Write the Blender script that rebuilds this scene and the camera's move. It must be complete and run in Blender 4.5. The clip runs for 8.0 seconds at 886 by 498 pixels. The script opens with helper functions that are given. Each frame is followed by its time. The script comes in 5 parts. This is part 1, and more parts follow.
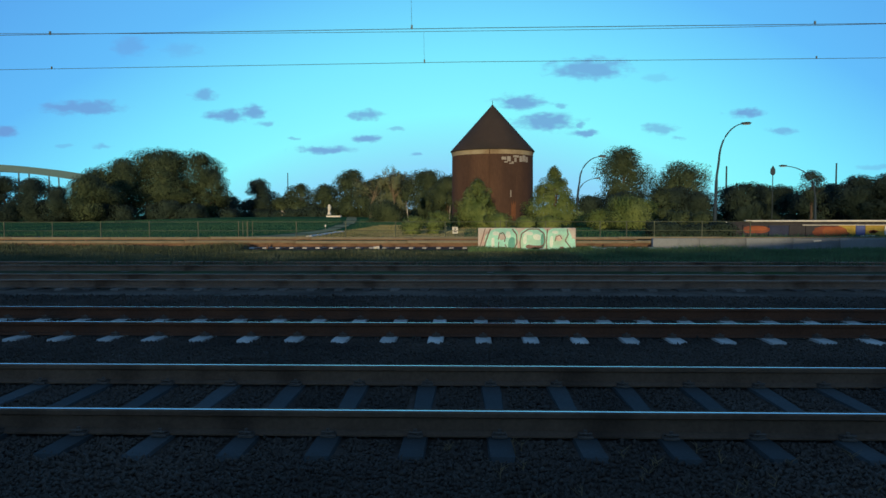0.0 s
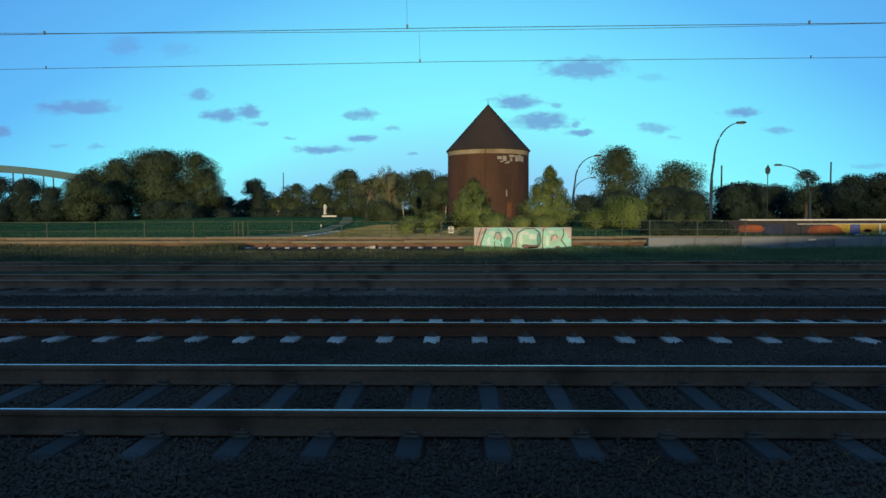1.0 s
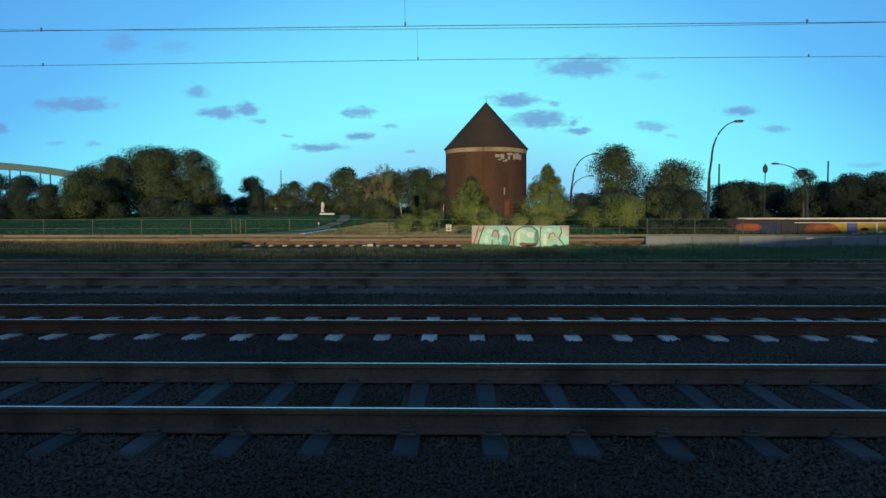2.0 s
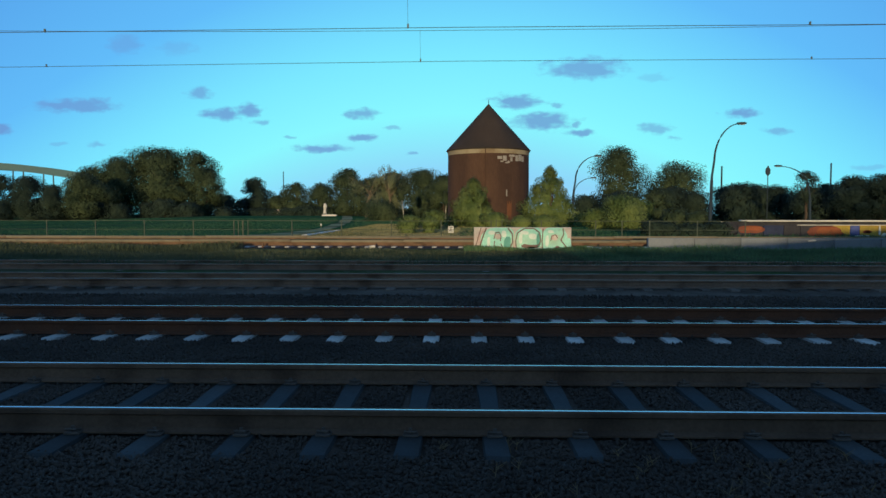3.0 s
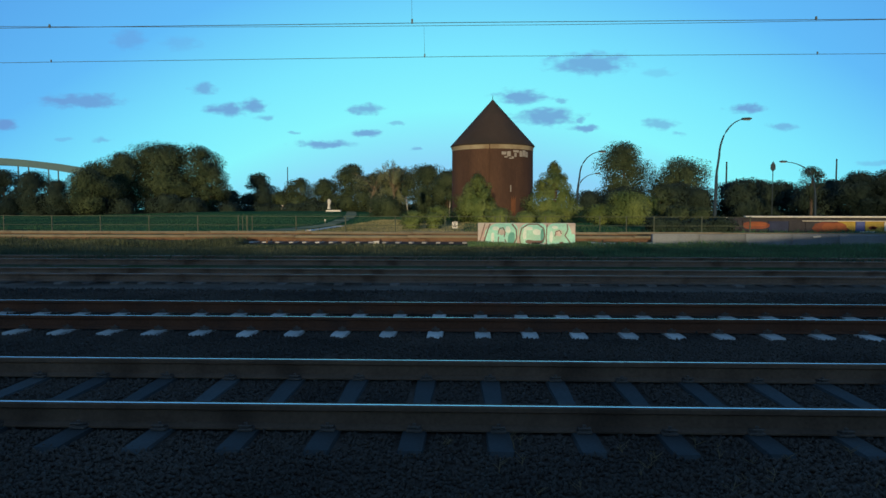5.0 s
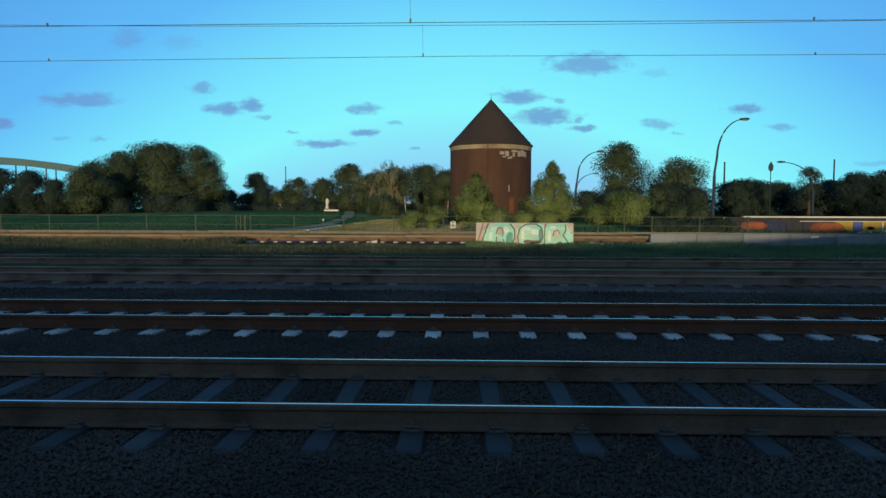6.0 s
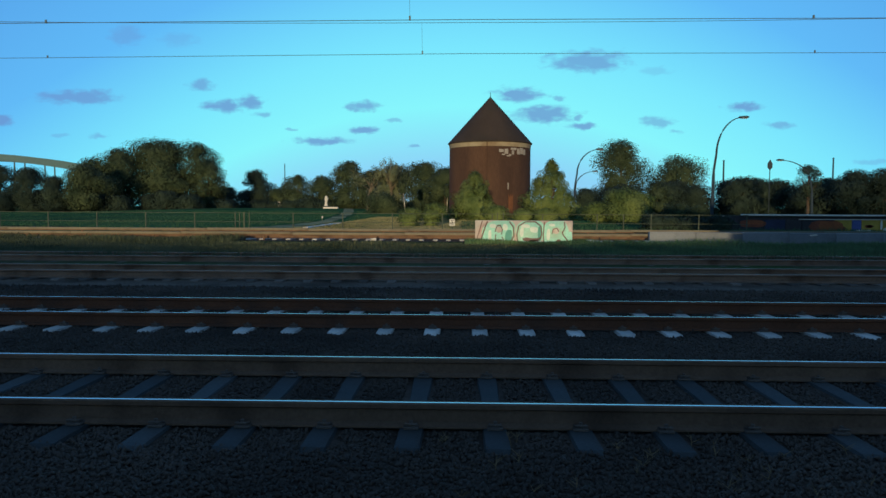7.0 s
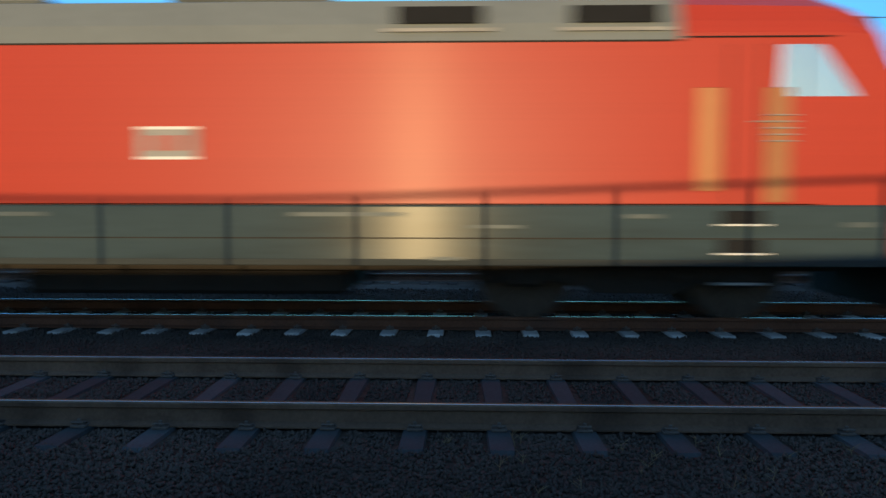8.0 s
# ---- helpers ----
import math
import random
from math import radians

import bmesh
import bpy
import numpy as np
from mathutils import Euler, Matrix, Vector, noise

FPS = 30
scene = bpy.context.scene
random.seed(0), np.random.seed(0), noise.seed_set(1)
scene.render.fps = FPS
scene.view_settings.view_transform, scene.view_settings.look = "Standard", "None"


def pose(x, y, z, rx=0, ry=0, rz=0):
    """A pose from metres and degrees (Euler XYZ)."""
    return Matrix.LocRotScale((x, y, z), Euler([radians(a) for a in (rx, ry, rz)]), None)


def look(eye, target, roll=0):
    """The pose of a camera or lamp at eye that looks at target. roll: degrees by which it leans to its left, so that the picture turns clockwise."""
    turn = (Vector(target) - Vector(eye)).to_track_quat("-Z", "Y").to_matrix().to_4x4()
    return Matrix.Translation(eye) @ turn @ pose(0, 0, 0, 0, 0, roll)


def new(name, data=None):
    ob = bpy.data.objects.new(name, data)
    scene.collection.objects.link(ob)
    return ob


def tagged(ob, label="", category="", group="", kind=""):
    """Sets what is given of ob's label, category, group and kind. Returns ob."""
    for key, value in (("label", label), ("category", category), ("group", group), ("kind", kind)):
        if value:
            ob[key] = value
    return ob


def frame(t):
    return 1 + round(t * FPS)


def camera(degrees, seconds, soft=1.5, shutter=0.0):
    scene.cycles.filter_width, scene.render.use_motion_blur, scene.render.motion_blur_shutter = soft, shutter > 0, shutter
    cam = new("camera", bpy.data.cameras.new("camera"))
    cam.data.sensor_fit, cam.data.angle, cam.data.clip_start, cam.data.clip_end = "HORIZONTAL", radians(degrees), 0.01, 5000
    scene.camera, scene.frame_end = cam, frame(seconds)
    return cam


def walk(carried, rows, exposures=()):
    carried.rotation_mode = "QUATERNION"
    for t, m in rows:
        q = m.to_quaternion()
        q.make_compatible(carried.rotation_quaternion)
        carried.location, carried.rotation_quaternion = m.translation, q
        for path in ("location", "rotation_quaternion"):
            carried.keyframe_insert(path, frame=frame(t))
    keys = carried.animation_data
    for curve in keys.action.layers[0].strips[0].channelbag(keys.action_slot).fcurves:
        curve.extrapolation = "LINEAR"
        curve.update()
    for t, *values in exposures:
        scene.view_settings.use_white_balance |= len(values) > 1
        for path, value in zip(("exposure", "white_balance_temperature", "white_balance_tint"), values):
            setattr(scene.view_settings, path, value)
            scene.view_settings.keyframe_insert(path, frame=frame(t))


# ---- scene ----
# x runs along the tracks, y away from the camera across them, z up from the sleepers' tops.
EYE = (0.0, 0.0, 1.561)
cam = camera(64.17, 8.0, soft=1.5, shutter=0.38)
walk(cam, [
    (0.0, look(EYE, (-0.2959, 9.9842, 1.0838), -0.068)),
    (0.5, look(EYE, (-0.2841, 9.9851, 1.0954), -0.322)),
    (1.0, look(EYE, (-0.2386, 9.9855, 1.0783), -0.169)),
    (1.5, look(EYE, (-0.2038, 9.9845, 1.0424), -0.068)),
    (3.0, look(EYE, (-0.2359, 9.9853, 1.0722), 0.066)),
    (3.5, look(EYE, (-0.2786, 9.9825, 1.0384), 0.078)),
    (4.0, look(EYE, (-0.2860, 9.9816, 1.0267), 0.071)),
    (4.5, look(EYE, (-0.2977, 9.9807, 1.0149), 0.084)),
    (6.0, look(EYE, (-0.2650, 9.9811, 1.0065), 0.197)),
    (6.5, look(EYE, (-0.2562, 9.9806, 0.9937), 0.222)),
    (7.0, look(EYE, (-0.2516, 9.9795, 0.9730), 0.283)),
    (7.5, look(EYE, (-0.2749, 9.9794, 0.9810), 0.165)),
    (8.0, look(EYE, (-0.2972, 9.9793, 0.9905), 0.063)),
], [(0.0, 0.05), (7.4, 0.0), (7.7, 0.17), (8.0, 0.56)])

# ---- light ----
SUN_EL, SUN_AZ = radians(2.3), radians(183.8)     # low sun behind the camera; azimuth clockwise from +y
RAIL_Z = 0.168
# clouds: tangent to the side, tangent up, half width, half height, thickness
CLOUDS = (
    (-0.543, 0.154, 0.058, 0.010, 0.9), (-0.368, 0.171, 0.019, 0.008, 0.8), (-0.336, 0.142, 0.027, 0.009, 1.0),
    (-0.299, 0.147, 0.018, 0.010, 1.0), (-0.138, 0.141, 0.022, 0.007, 0.9), (-0.136, 0.108, 0.019, 0.006, 1.0),
    (-0.198, 0.093, 0.042, 0.005, 1.0), (-0.656, 0.120, 0.021, 0.008, 1.0), (-0.473, 0.240, 0.022, 0.014, 0.5),
    (0.174, 0.204, 0.054, 0.015, 0.9), (0.077, 0.158, 0.035, 0.010, 1.0), (0.114, 0.131, 0.042, 0.013, 1.0),
    (0.168, 0.114, 0.019, 0.005, 1.0), (0.271, 0.121, 0.024, 0.007, 0.7), (0.391, 0.142, 0.024, 0.006, 1.0),
    (0.438, 0.116, 0.021, 0.005, 0.7), (-0.280, 0.130, 0.014, 0.004, 0.7), (-0.096, 0.122, 0.014, 0.003, 0.6),
    (-0.516, 0.099, 0.013, 0.004, 0.6),
)
SMALL_CLOUDS = (
    (0.134, 0.152, 0.010, 0.004, 0.7), (0.161, 0.126, 0.009, 0.004, 0.8), (-0.068, 0.085, 0.008, 0.002, 0.7),
    (-0.242, 0.108, 0.008, 0.002, 0.6), (-0.573, 0.100, 0.014, 0.003, 0.4), (0.299, 0.107, 0.010, 0.003, 0.5),
    (-0.399, 0.234, 0.024, 0.010, 0.3), (0.571, 0.066, 0.024, 0.004, 0.4), (0.270, 0.191, 0.019, 0.006, 0.3),
)


def build_world():
    w = bpy.data.worlds.new("evening_sky")
    scene.world = w
    w.use_nodes = True
    nt = w.node_tree
    N, L = nt.nodes, nt.links
    N.clear()

    def math_node(op, a, b=None, c=None, clamp=False):
        n = N.new("ShaderNodeMath")
        n.operation, n.use_clamp = op, clamp
        for i, v in enumerate((a, b, c)):
            if v is None:
                continue
            if isinstance(v, (int, float)):
                n.inputs[i].default_value = v
            else:
                L.new(v, n.inputs[i])
        return n.outputs[0]

    sky = N.new("ShaderNodeTexSky")
    sky.sky_type, sky.sun_disc = "NISHITA", False
    sky.sun_elevation, sky.sun_rotation = SUN_EL, SUN_AZ
    sky.air_density, sky.dust_density, sky.ozone_density = 1.0, 0.6, 2.0
    tc = N.new("ShaderNodeTexCoord")
    sep = N.new("ShaderNodeSeparateXYZ")
    L.new(tc.outputs["Generated"], sep.inputs[0])
    # the clear evening blue, deeper with height and away from the middle of the eastern sky
    ramp = N.new("ShaderNodeValToRGB")
    e = ramp.color_ramp.elements
    e[0].position, e[0].color = 0.0, (0.34, 0.66, 0.92, 1)
    e[1].position, e[1].color = 1.0, (0.082, 0.185, 0.36, 1)
    for pos, col in ((0.06, (0.27, 0.69, 1.0, 1)), (0.14, (0.25, 0.98, 1.05, 1)), (0.22, (0.20, 0.84, 1.06, 1)), (0.34, (0.12, 0.52, 1.0, 1)), (0.55, (0.085, 0.33, 0.82, 1))):
        k = e.new(pos)
        k.color = col
    xx = math_node("MULTIPLY", sep.outputs["X"], sep.outputs["X"])
    up = math_node("ADD", math_node("ABSOLUTE", sep.outputs["Z"]), math_node("MULTIPLY", xx, 0.77))
    L.new(up, ramp.inputs[0])
    mix = N.new("ShaderNodeMix")
    mix.data_type = "RGBA"
    side = N.new("ShaderNodeMapRange")       # the western half keeps its sunset light
    side.inputs["From Min"].default_value, side.inputs["From Max"].default_value = -0.6, 0.4
    side.inputs["To Min"].default_value, side.inputs["To Max"].default_value = 0.40, SKY_BLUE
    L.new(sep.outputs["Y"], side.inputs["Value"])
    L.new(side.outputs[0], mix.inputs["Factor"])
    bright = N.new("ShaderNodeVectorMath")
    bright.operation = "SCALE"
    L.new(sky.outputs[0], bright.inputs[0])
    bright.inputs["Scale"].default_value = SKY_GAIN
    L.new(bright.outputs[0], mix.inputs["A"])
    L.new(ramp.outputs[0], mix.inputs["B"])
    # clouds
    ahead = math_node("MAXIMUM", sep.outputs["Y"], 0.05)
    flat = N.new("ShaderNodeCombineXYZ")
    L.new(math_node("DIVIDE", sep.outputs["X"], ahead), flat.inputs[0])
    L.new(math_node("DIVIDE", sep.outputs["Z"], ahead), flat.inputs[1])
    warp = flat.outputs[0]
    for scale, size in ((16, 0.010), (55, 0.016), (150, 0.008)):
        noi = N.new("ShaderNodeTexNoise")
        noi.inputs["Scale"].default_value, noi.inputs["Detail"].default_value = scale, 3
        L.new(flat.outputs[0], noi.inputs["Vector"])
        sub = N.new("ShaderNodeVectorMath")
        sub.operation = "SUBTRACT"
        L.new(noi.outputs["Color"], sub.inputs[0])
        sub.inputs[1].default_value = (0.5, 0.5, 0.5)
        mul = N.new("ShaderNodeVectorMath")
        mul.operation = "MULTIPLY"
        L.new(sub.outputs[0], mul.inputs[0])
        mul.inputs[1].default_value = (size, size * 0.45, 0)
        add = N.new("ShaderNodeVectorMath")
        add.operation = "ADD"
        L.new(warp, add.inputs[0])
        L.new(mul.outputs[0], add.inputs[1])
        warp = add.outputs[0]
    squash = N.new("ShaderNodeMapping")
    squash.inputs["Scale"].default_value = (1, 2.6, 1)
    L.new(flat.outputs[0], squash.inputs[0])
    frn = N.new("ShaderNodeTexNoise")
    frn.inputs["Scale"].default_value, frn.inputs["Detail"].default_value = 48, 5
    L.new(squash.outputs[0], frn.inputs["Vector"])
    fray = math_node("MULTIPLY_ADD", frn.outputs["Fac"], 1.7, -0.85)
    total = None
    for cx, cy, rx, ry, thick in CLOUDS + SMALL_CLOUDS:
        sub = N.new("ShaderNodeVectorMath")
        sub.operation = "SUBTRACT"
        L.new(warp, sub.inputs[0])
        sub.inputs[1].default_value = (cx, cy, 0)
        mul = N.new("ShaderNodeVectorMath")
        mul.operation = "MULTIPLY"
        L.new(sub.outputs[0], mul.inputs[0])
        mul.inputs[1].default_value = (1 / rx, 1 / ry, 0)
        ln = N.new("ShaderNodeVectorMath")
        ln.operation = "LENGTH"
        L.new(mul.outputs[0], ln.inputs[0])
        ragged = math_node("ADD", ln.outputs["Value"], fray)
        mr = N.new("ShaderNodeMapRange")
        mr.interpolation_type = "SMOOTHSTEP"
        mr.inputs["From Min"].default_value, mr.inputs["From Max"].default_value = 1.35, 0.40
        mr.inputs["To Min"].default_value, mr.inputs["To Max"].default_value = 0, thick
        L.new(ragged, mr.inputs["Value"])
        total = mr.outputs[0] if total is None else math_node("MAXIMUM", total, mr.outputs[0])
    cm = N.new("ShaderNodeMix")
    cm.data_type = "RGBA"
    L.new(math_node("MULTIPLY", total, 0.80), cm.inputs["Factor"])
    L.new(mix.outputs["Result"], cm.inputs["A"])
    cm.inputs["B"].default_value = (0.145, 0.29, 0.62, 1)
    bg = N.new("ShaderNodeBackground")
    L.new(cm.outputs["Result"], bg.inputs[0])
    bg.inputs[1].default_value = 1.0
    out = N.new("ShaderNodeOutputWorld")
    L.new(bg.outputs[0], out.inputs[0])


SKY_BLUE, SKY_GAIN = 0.92, 0.12
build_world()
sun_data = bpy.data.lights.new("sun", "SUN")
sun_data.energy, sun_data.angle, sun_data.color = 2.6, radians(0.6), (1.0, 0.76, 0.42)
sun = new("sun", sun_data)
sun.matrix_world = look((math.sin(SUN_AZ) * math.cos(SUN_EL) * 60, math.cos(SUN_AZ) * math.cos(SUN_EL) * 60, 60 * math.sin(SUN_EL)), (0, 0, 0))


# ---- materials ----
def mat(name, col, rough=0.8, metal=0.0, vary=0.3, scale=6.0, fine=60.0, bump=0.15, dirt=None, dirt_amount=0.4, coat=0.0, spec=0.25, objvar=0.0, streak=None, bump_dist=0.01):
    """Colour with large stains and fine grain, in the object's own metres; dirt mixes in a second colour in patches."""
    m = bpy.data.materials.new(name)
    m.use_nodes = True
    nt = m.node_tree
    N, L = nt.nodes, nt.links
    b = N["Principled BSDF"]
    b.inputs["Roughness"].default_value, b.inputs["Metallic"].default_value = rough, metal
    b.inputs["Coat Weight"].default_value, b.inputs["Specular IOR Level"].default_value = coat, spec
    b.inputs["Coat Roughness"].default_value = 0.42
    tc = N.new("ShaderNodeTexCoord")
    mp = N.new("ShaderNodeMapping")
    L.new(tc.outputs["Object"], mp.inputs[0])
    if streak:
        mp.inputs["Scale"].default_value = streak

    def noise_at(sc, detail):
        n = N.new("ShaderNodeTexNoise")
        n.inputs["Scale"].default_value, n.inputs["Detail"].default_value = sc, detail
        L.new(mp.outputs[0], n.inputs["Vector"])
        return n.outputs["Fac"]

    big, small = noise_at(scale, 4), noise_at(fine, 5)
    add = N.new("ShaderNodeMath")
    add.operation = "MULTIPLY_ADD"
    L.new(small, add.inputs[0])
    add.inputs[1].default_value = 0.5
    half = N.new("ShaderNodeMath")
    half.operation = "MULTIPLY"
    L.new(big, half.inputs[0])
    half.inputs[1].default_value = 0.5
    L.new(half.outputs[0], add.inputs[2])
    mr = N.new("ShaderNodeMapRange")
    mr.inputs["From Min"].default_value, mr.inputs["From Max"].default_value = 0.3, 0.7
    mr.inputs["To Min"].default_value, mr.inputs["To Max"].default_value = 1 - vary, 1 + vary
    L.new(add.outputs[0], mr.inputs["Value"])
    src = N.new("ShaderNodeRGB")
    src.outputs[0].default_value = (*col, 1)
    colour = src.outputs[0]
    if dirt:
        mx = N.new("ShaderNodeMix")
        mx.data_type = "RGBA"
        dr = N.new("ShaderNodeMapRange")
        dr.inputs["From Min"].default_value, dr.inputs["From Max"].default_value = 0.62 - 0.3 * dirt_amount, 0.75 - 0.2 * dirt_amount
        L.new(noise_at(scale * 0.6, 6), dr.inputs["Value"])
        L.new(dr.outputs[0], mx.inputs["Factor"])
        L.new(colour, mx.inputs["A"])
        mx.inputs["B"].default_value = (*dirt, 1)
        colour = mx.outputs["Result"]
    sc = N.new("ShaderNodeVectorMath")
    sc.operation = "SCALE"
    L.new(colour, sc.inputs[0])
    L.new(mr.outputs[0], sc.inputs["Scale"])
    colour = sc.outputs[0]
    if objvar:
        oi = N.new("ShaderNodeObjectInfo")
        r2 = N.new("ShaderNodeMapRange")
        r2.inputs["To Min"].default_value, r2.inputs["To Max"].default_value = 1 - objvar, 1 + objvar
        L.new(oi.outputs["Random"], r2.inputs["Value"])
        s2 = N.new("ShaderNodeVectorMath")
        s2.operation = "SCALE"
        L.new(colour, s2.inputs[0])
        L.new(r2.outputs[0], s2.inputs["Scale"])
        colour = s2.outputs[0]
    L.new(colour, b.inputs["Base Color"])
    if bump:
        bp = N.new("ShaderNodeBump")
        bp.inputs["Strength"].default_value, bp.inputs["Distance"].default_value = bump, bump_dist
        L.new(add.outputs[0], bp.inputs["Height"])
        L.new(bp.outputs[0], b.inputs["Normal"])
    return m


def island_mat(name, dark, light, rough=0.9, sheen=0.0, through_light=0.0):
    """Colour that varies from leaf to leaf or stone to stone."""
    m = bpy.data.materials.new(name)
    m.use_nodes = True
    N, L = m.node_tree.nodes, m.node_tree.links
    b = N["Principled BSDF"]
    b.inputs["Roughness"].default_value, b.inputs["Specular IOR Level"].default_value = rough, 0.3
    geo = N.new("ShaderNodeNewGeometry")
    tc = N.new("ShaderNodeTexCoord")
    noi = N.new("ShaderNodeTexNoise")
    noi.inputs["Scale"].default_value, noi.inputs["Detail"].default_value = 0.55, 3
    L.new(tc.outputs["Object"], noi.inputs["Vector"])
    av = N.new("ShaderNodeMath")
    av.operation = "MULTIPLY_ADD"
    L.new(geo.outputs["Random Per Island"], av.inputs[0])
    av.inputs[1].default_value = 0.09
    L.new(noi.outputs["Fac"], av.inputs[2])
    mr = N.new("ShaderNodeMapRange")
    mr.inputs["From Min"].default_value, mr.inputs["From Max"].default_value = 0.38, 0.78
    L.new(av.outputs[0], mr.inputs["Value"])
    mx = N.new("ShaderNodeMix")
    mx.data_type = "RGBA"
    L.new(mr.outputs[0], mx.inputs["Factor"])
    mx.inputs["A"].default_value, mx.inputs["B"].default_value = (*dark, 1), (*light, 1)
    L.new(mx.outputs["Result"], b.inputs["Base Color"])
    return m


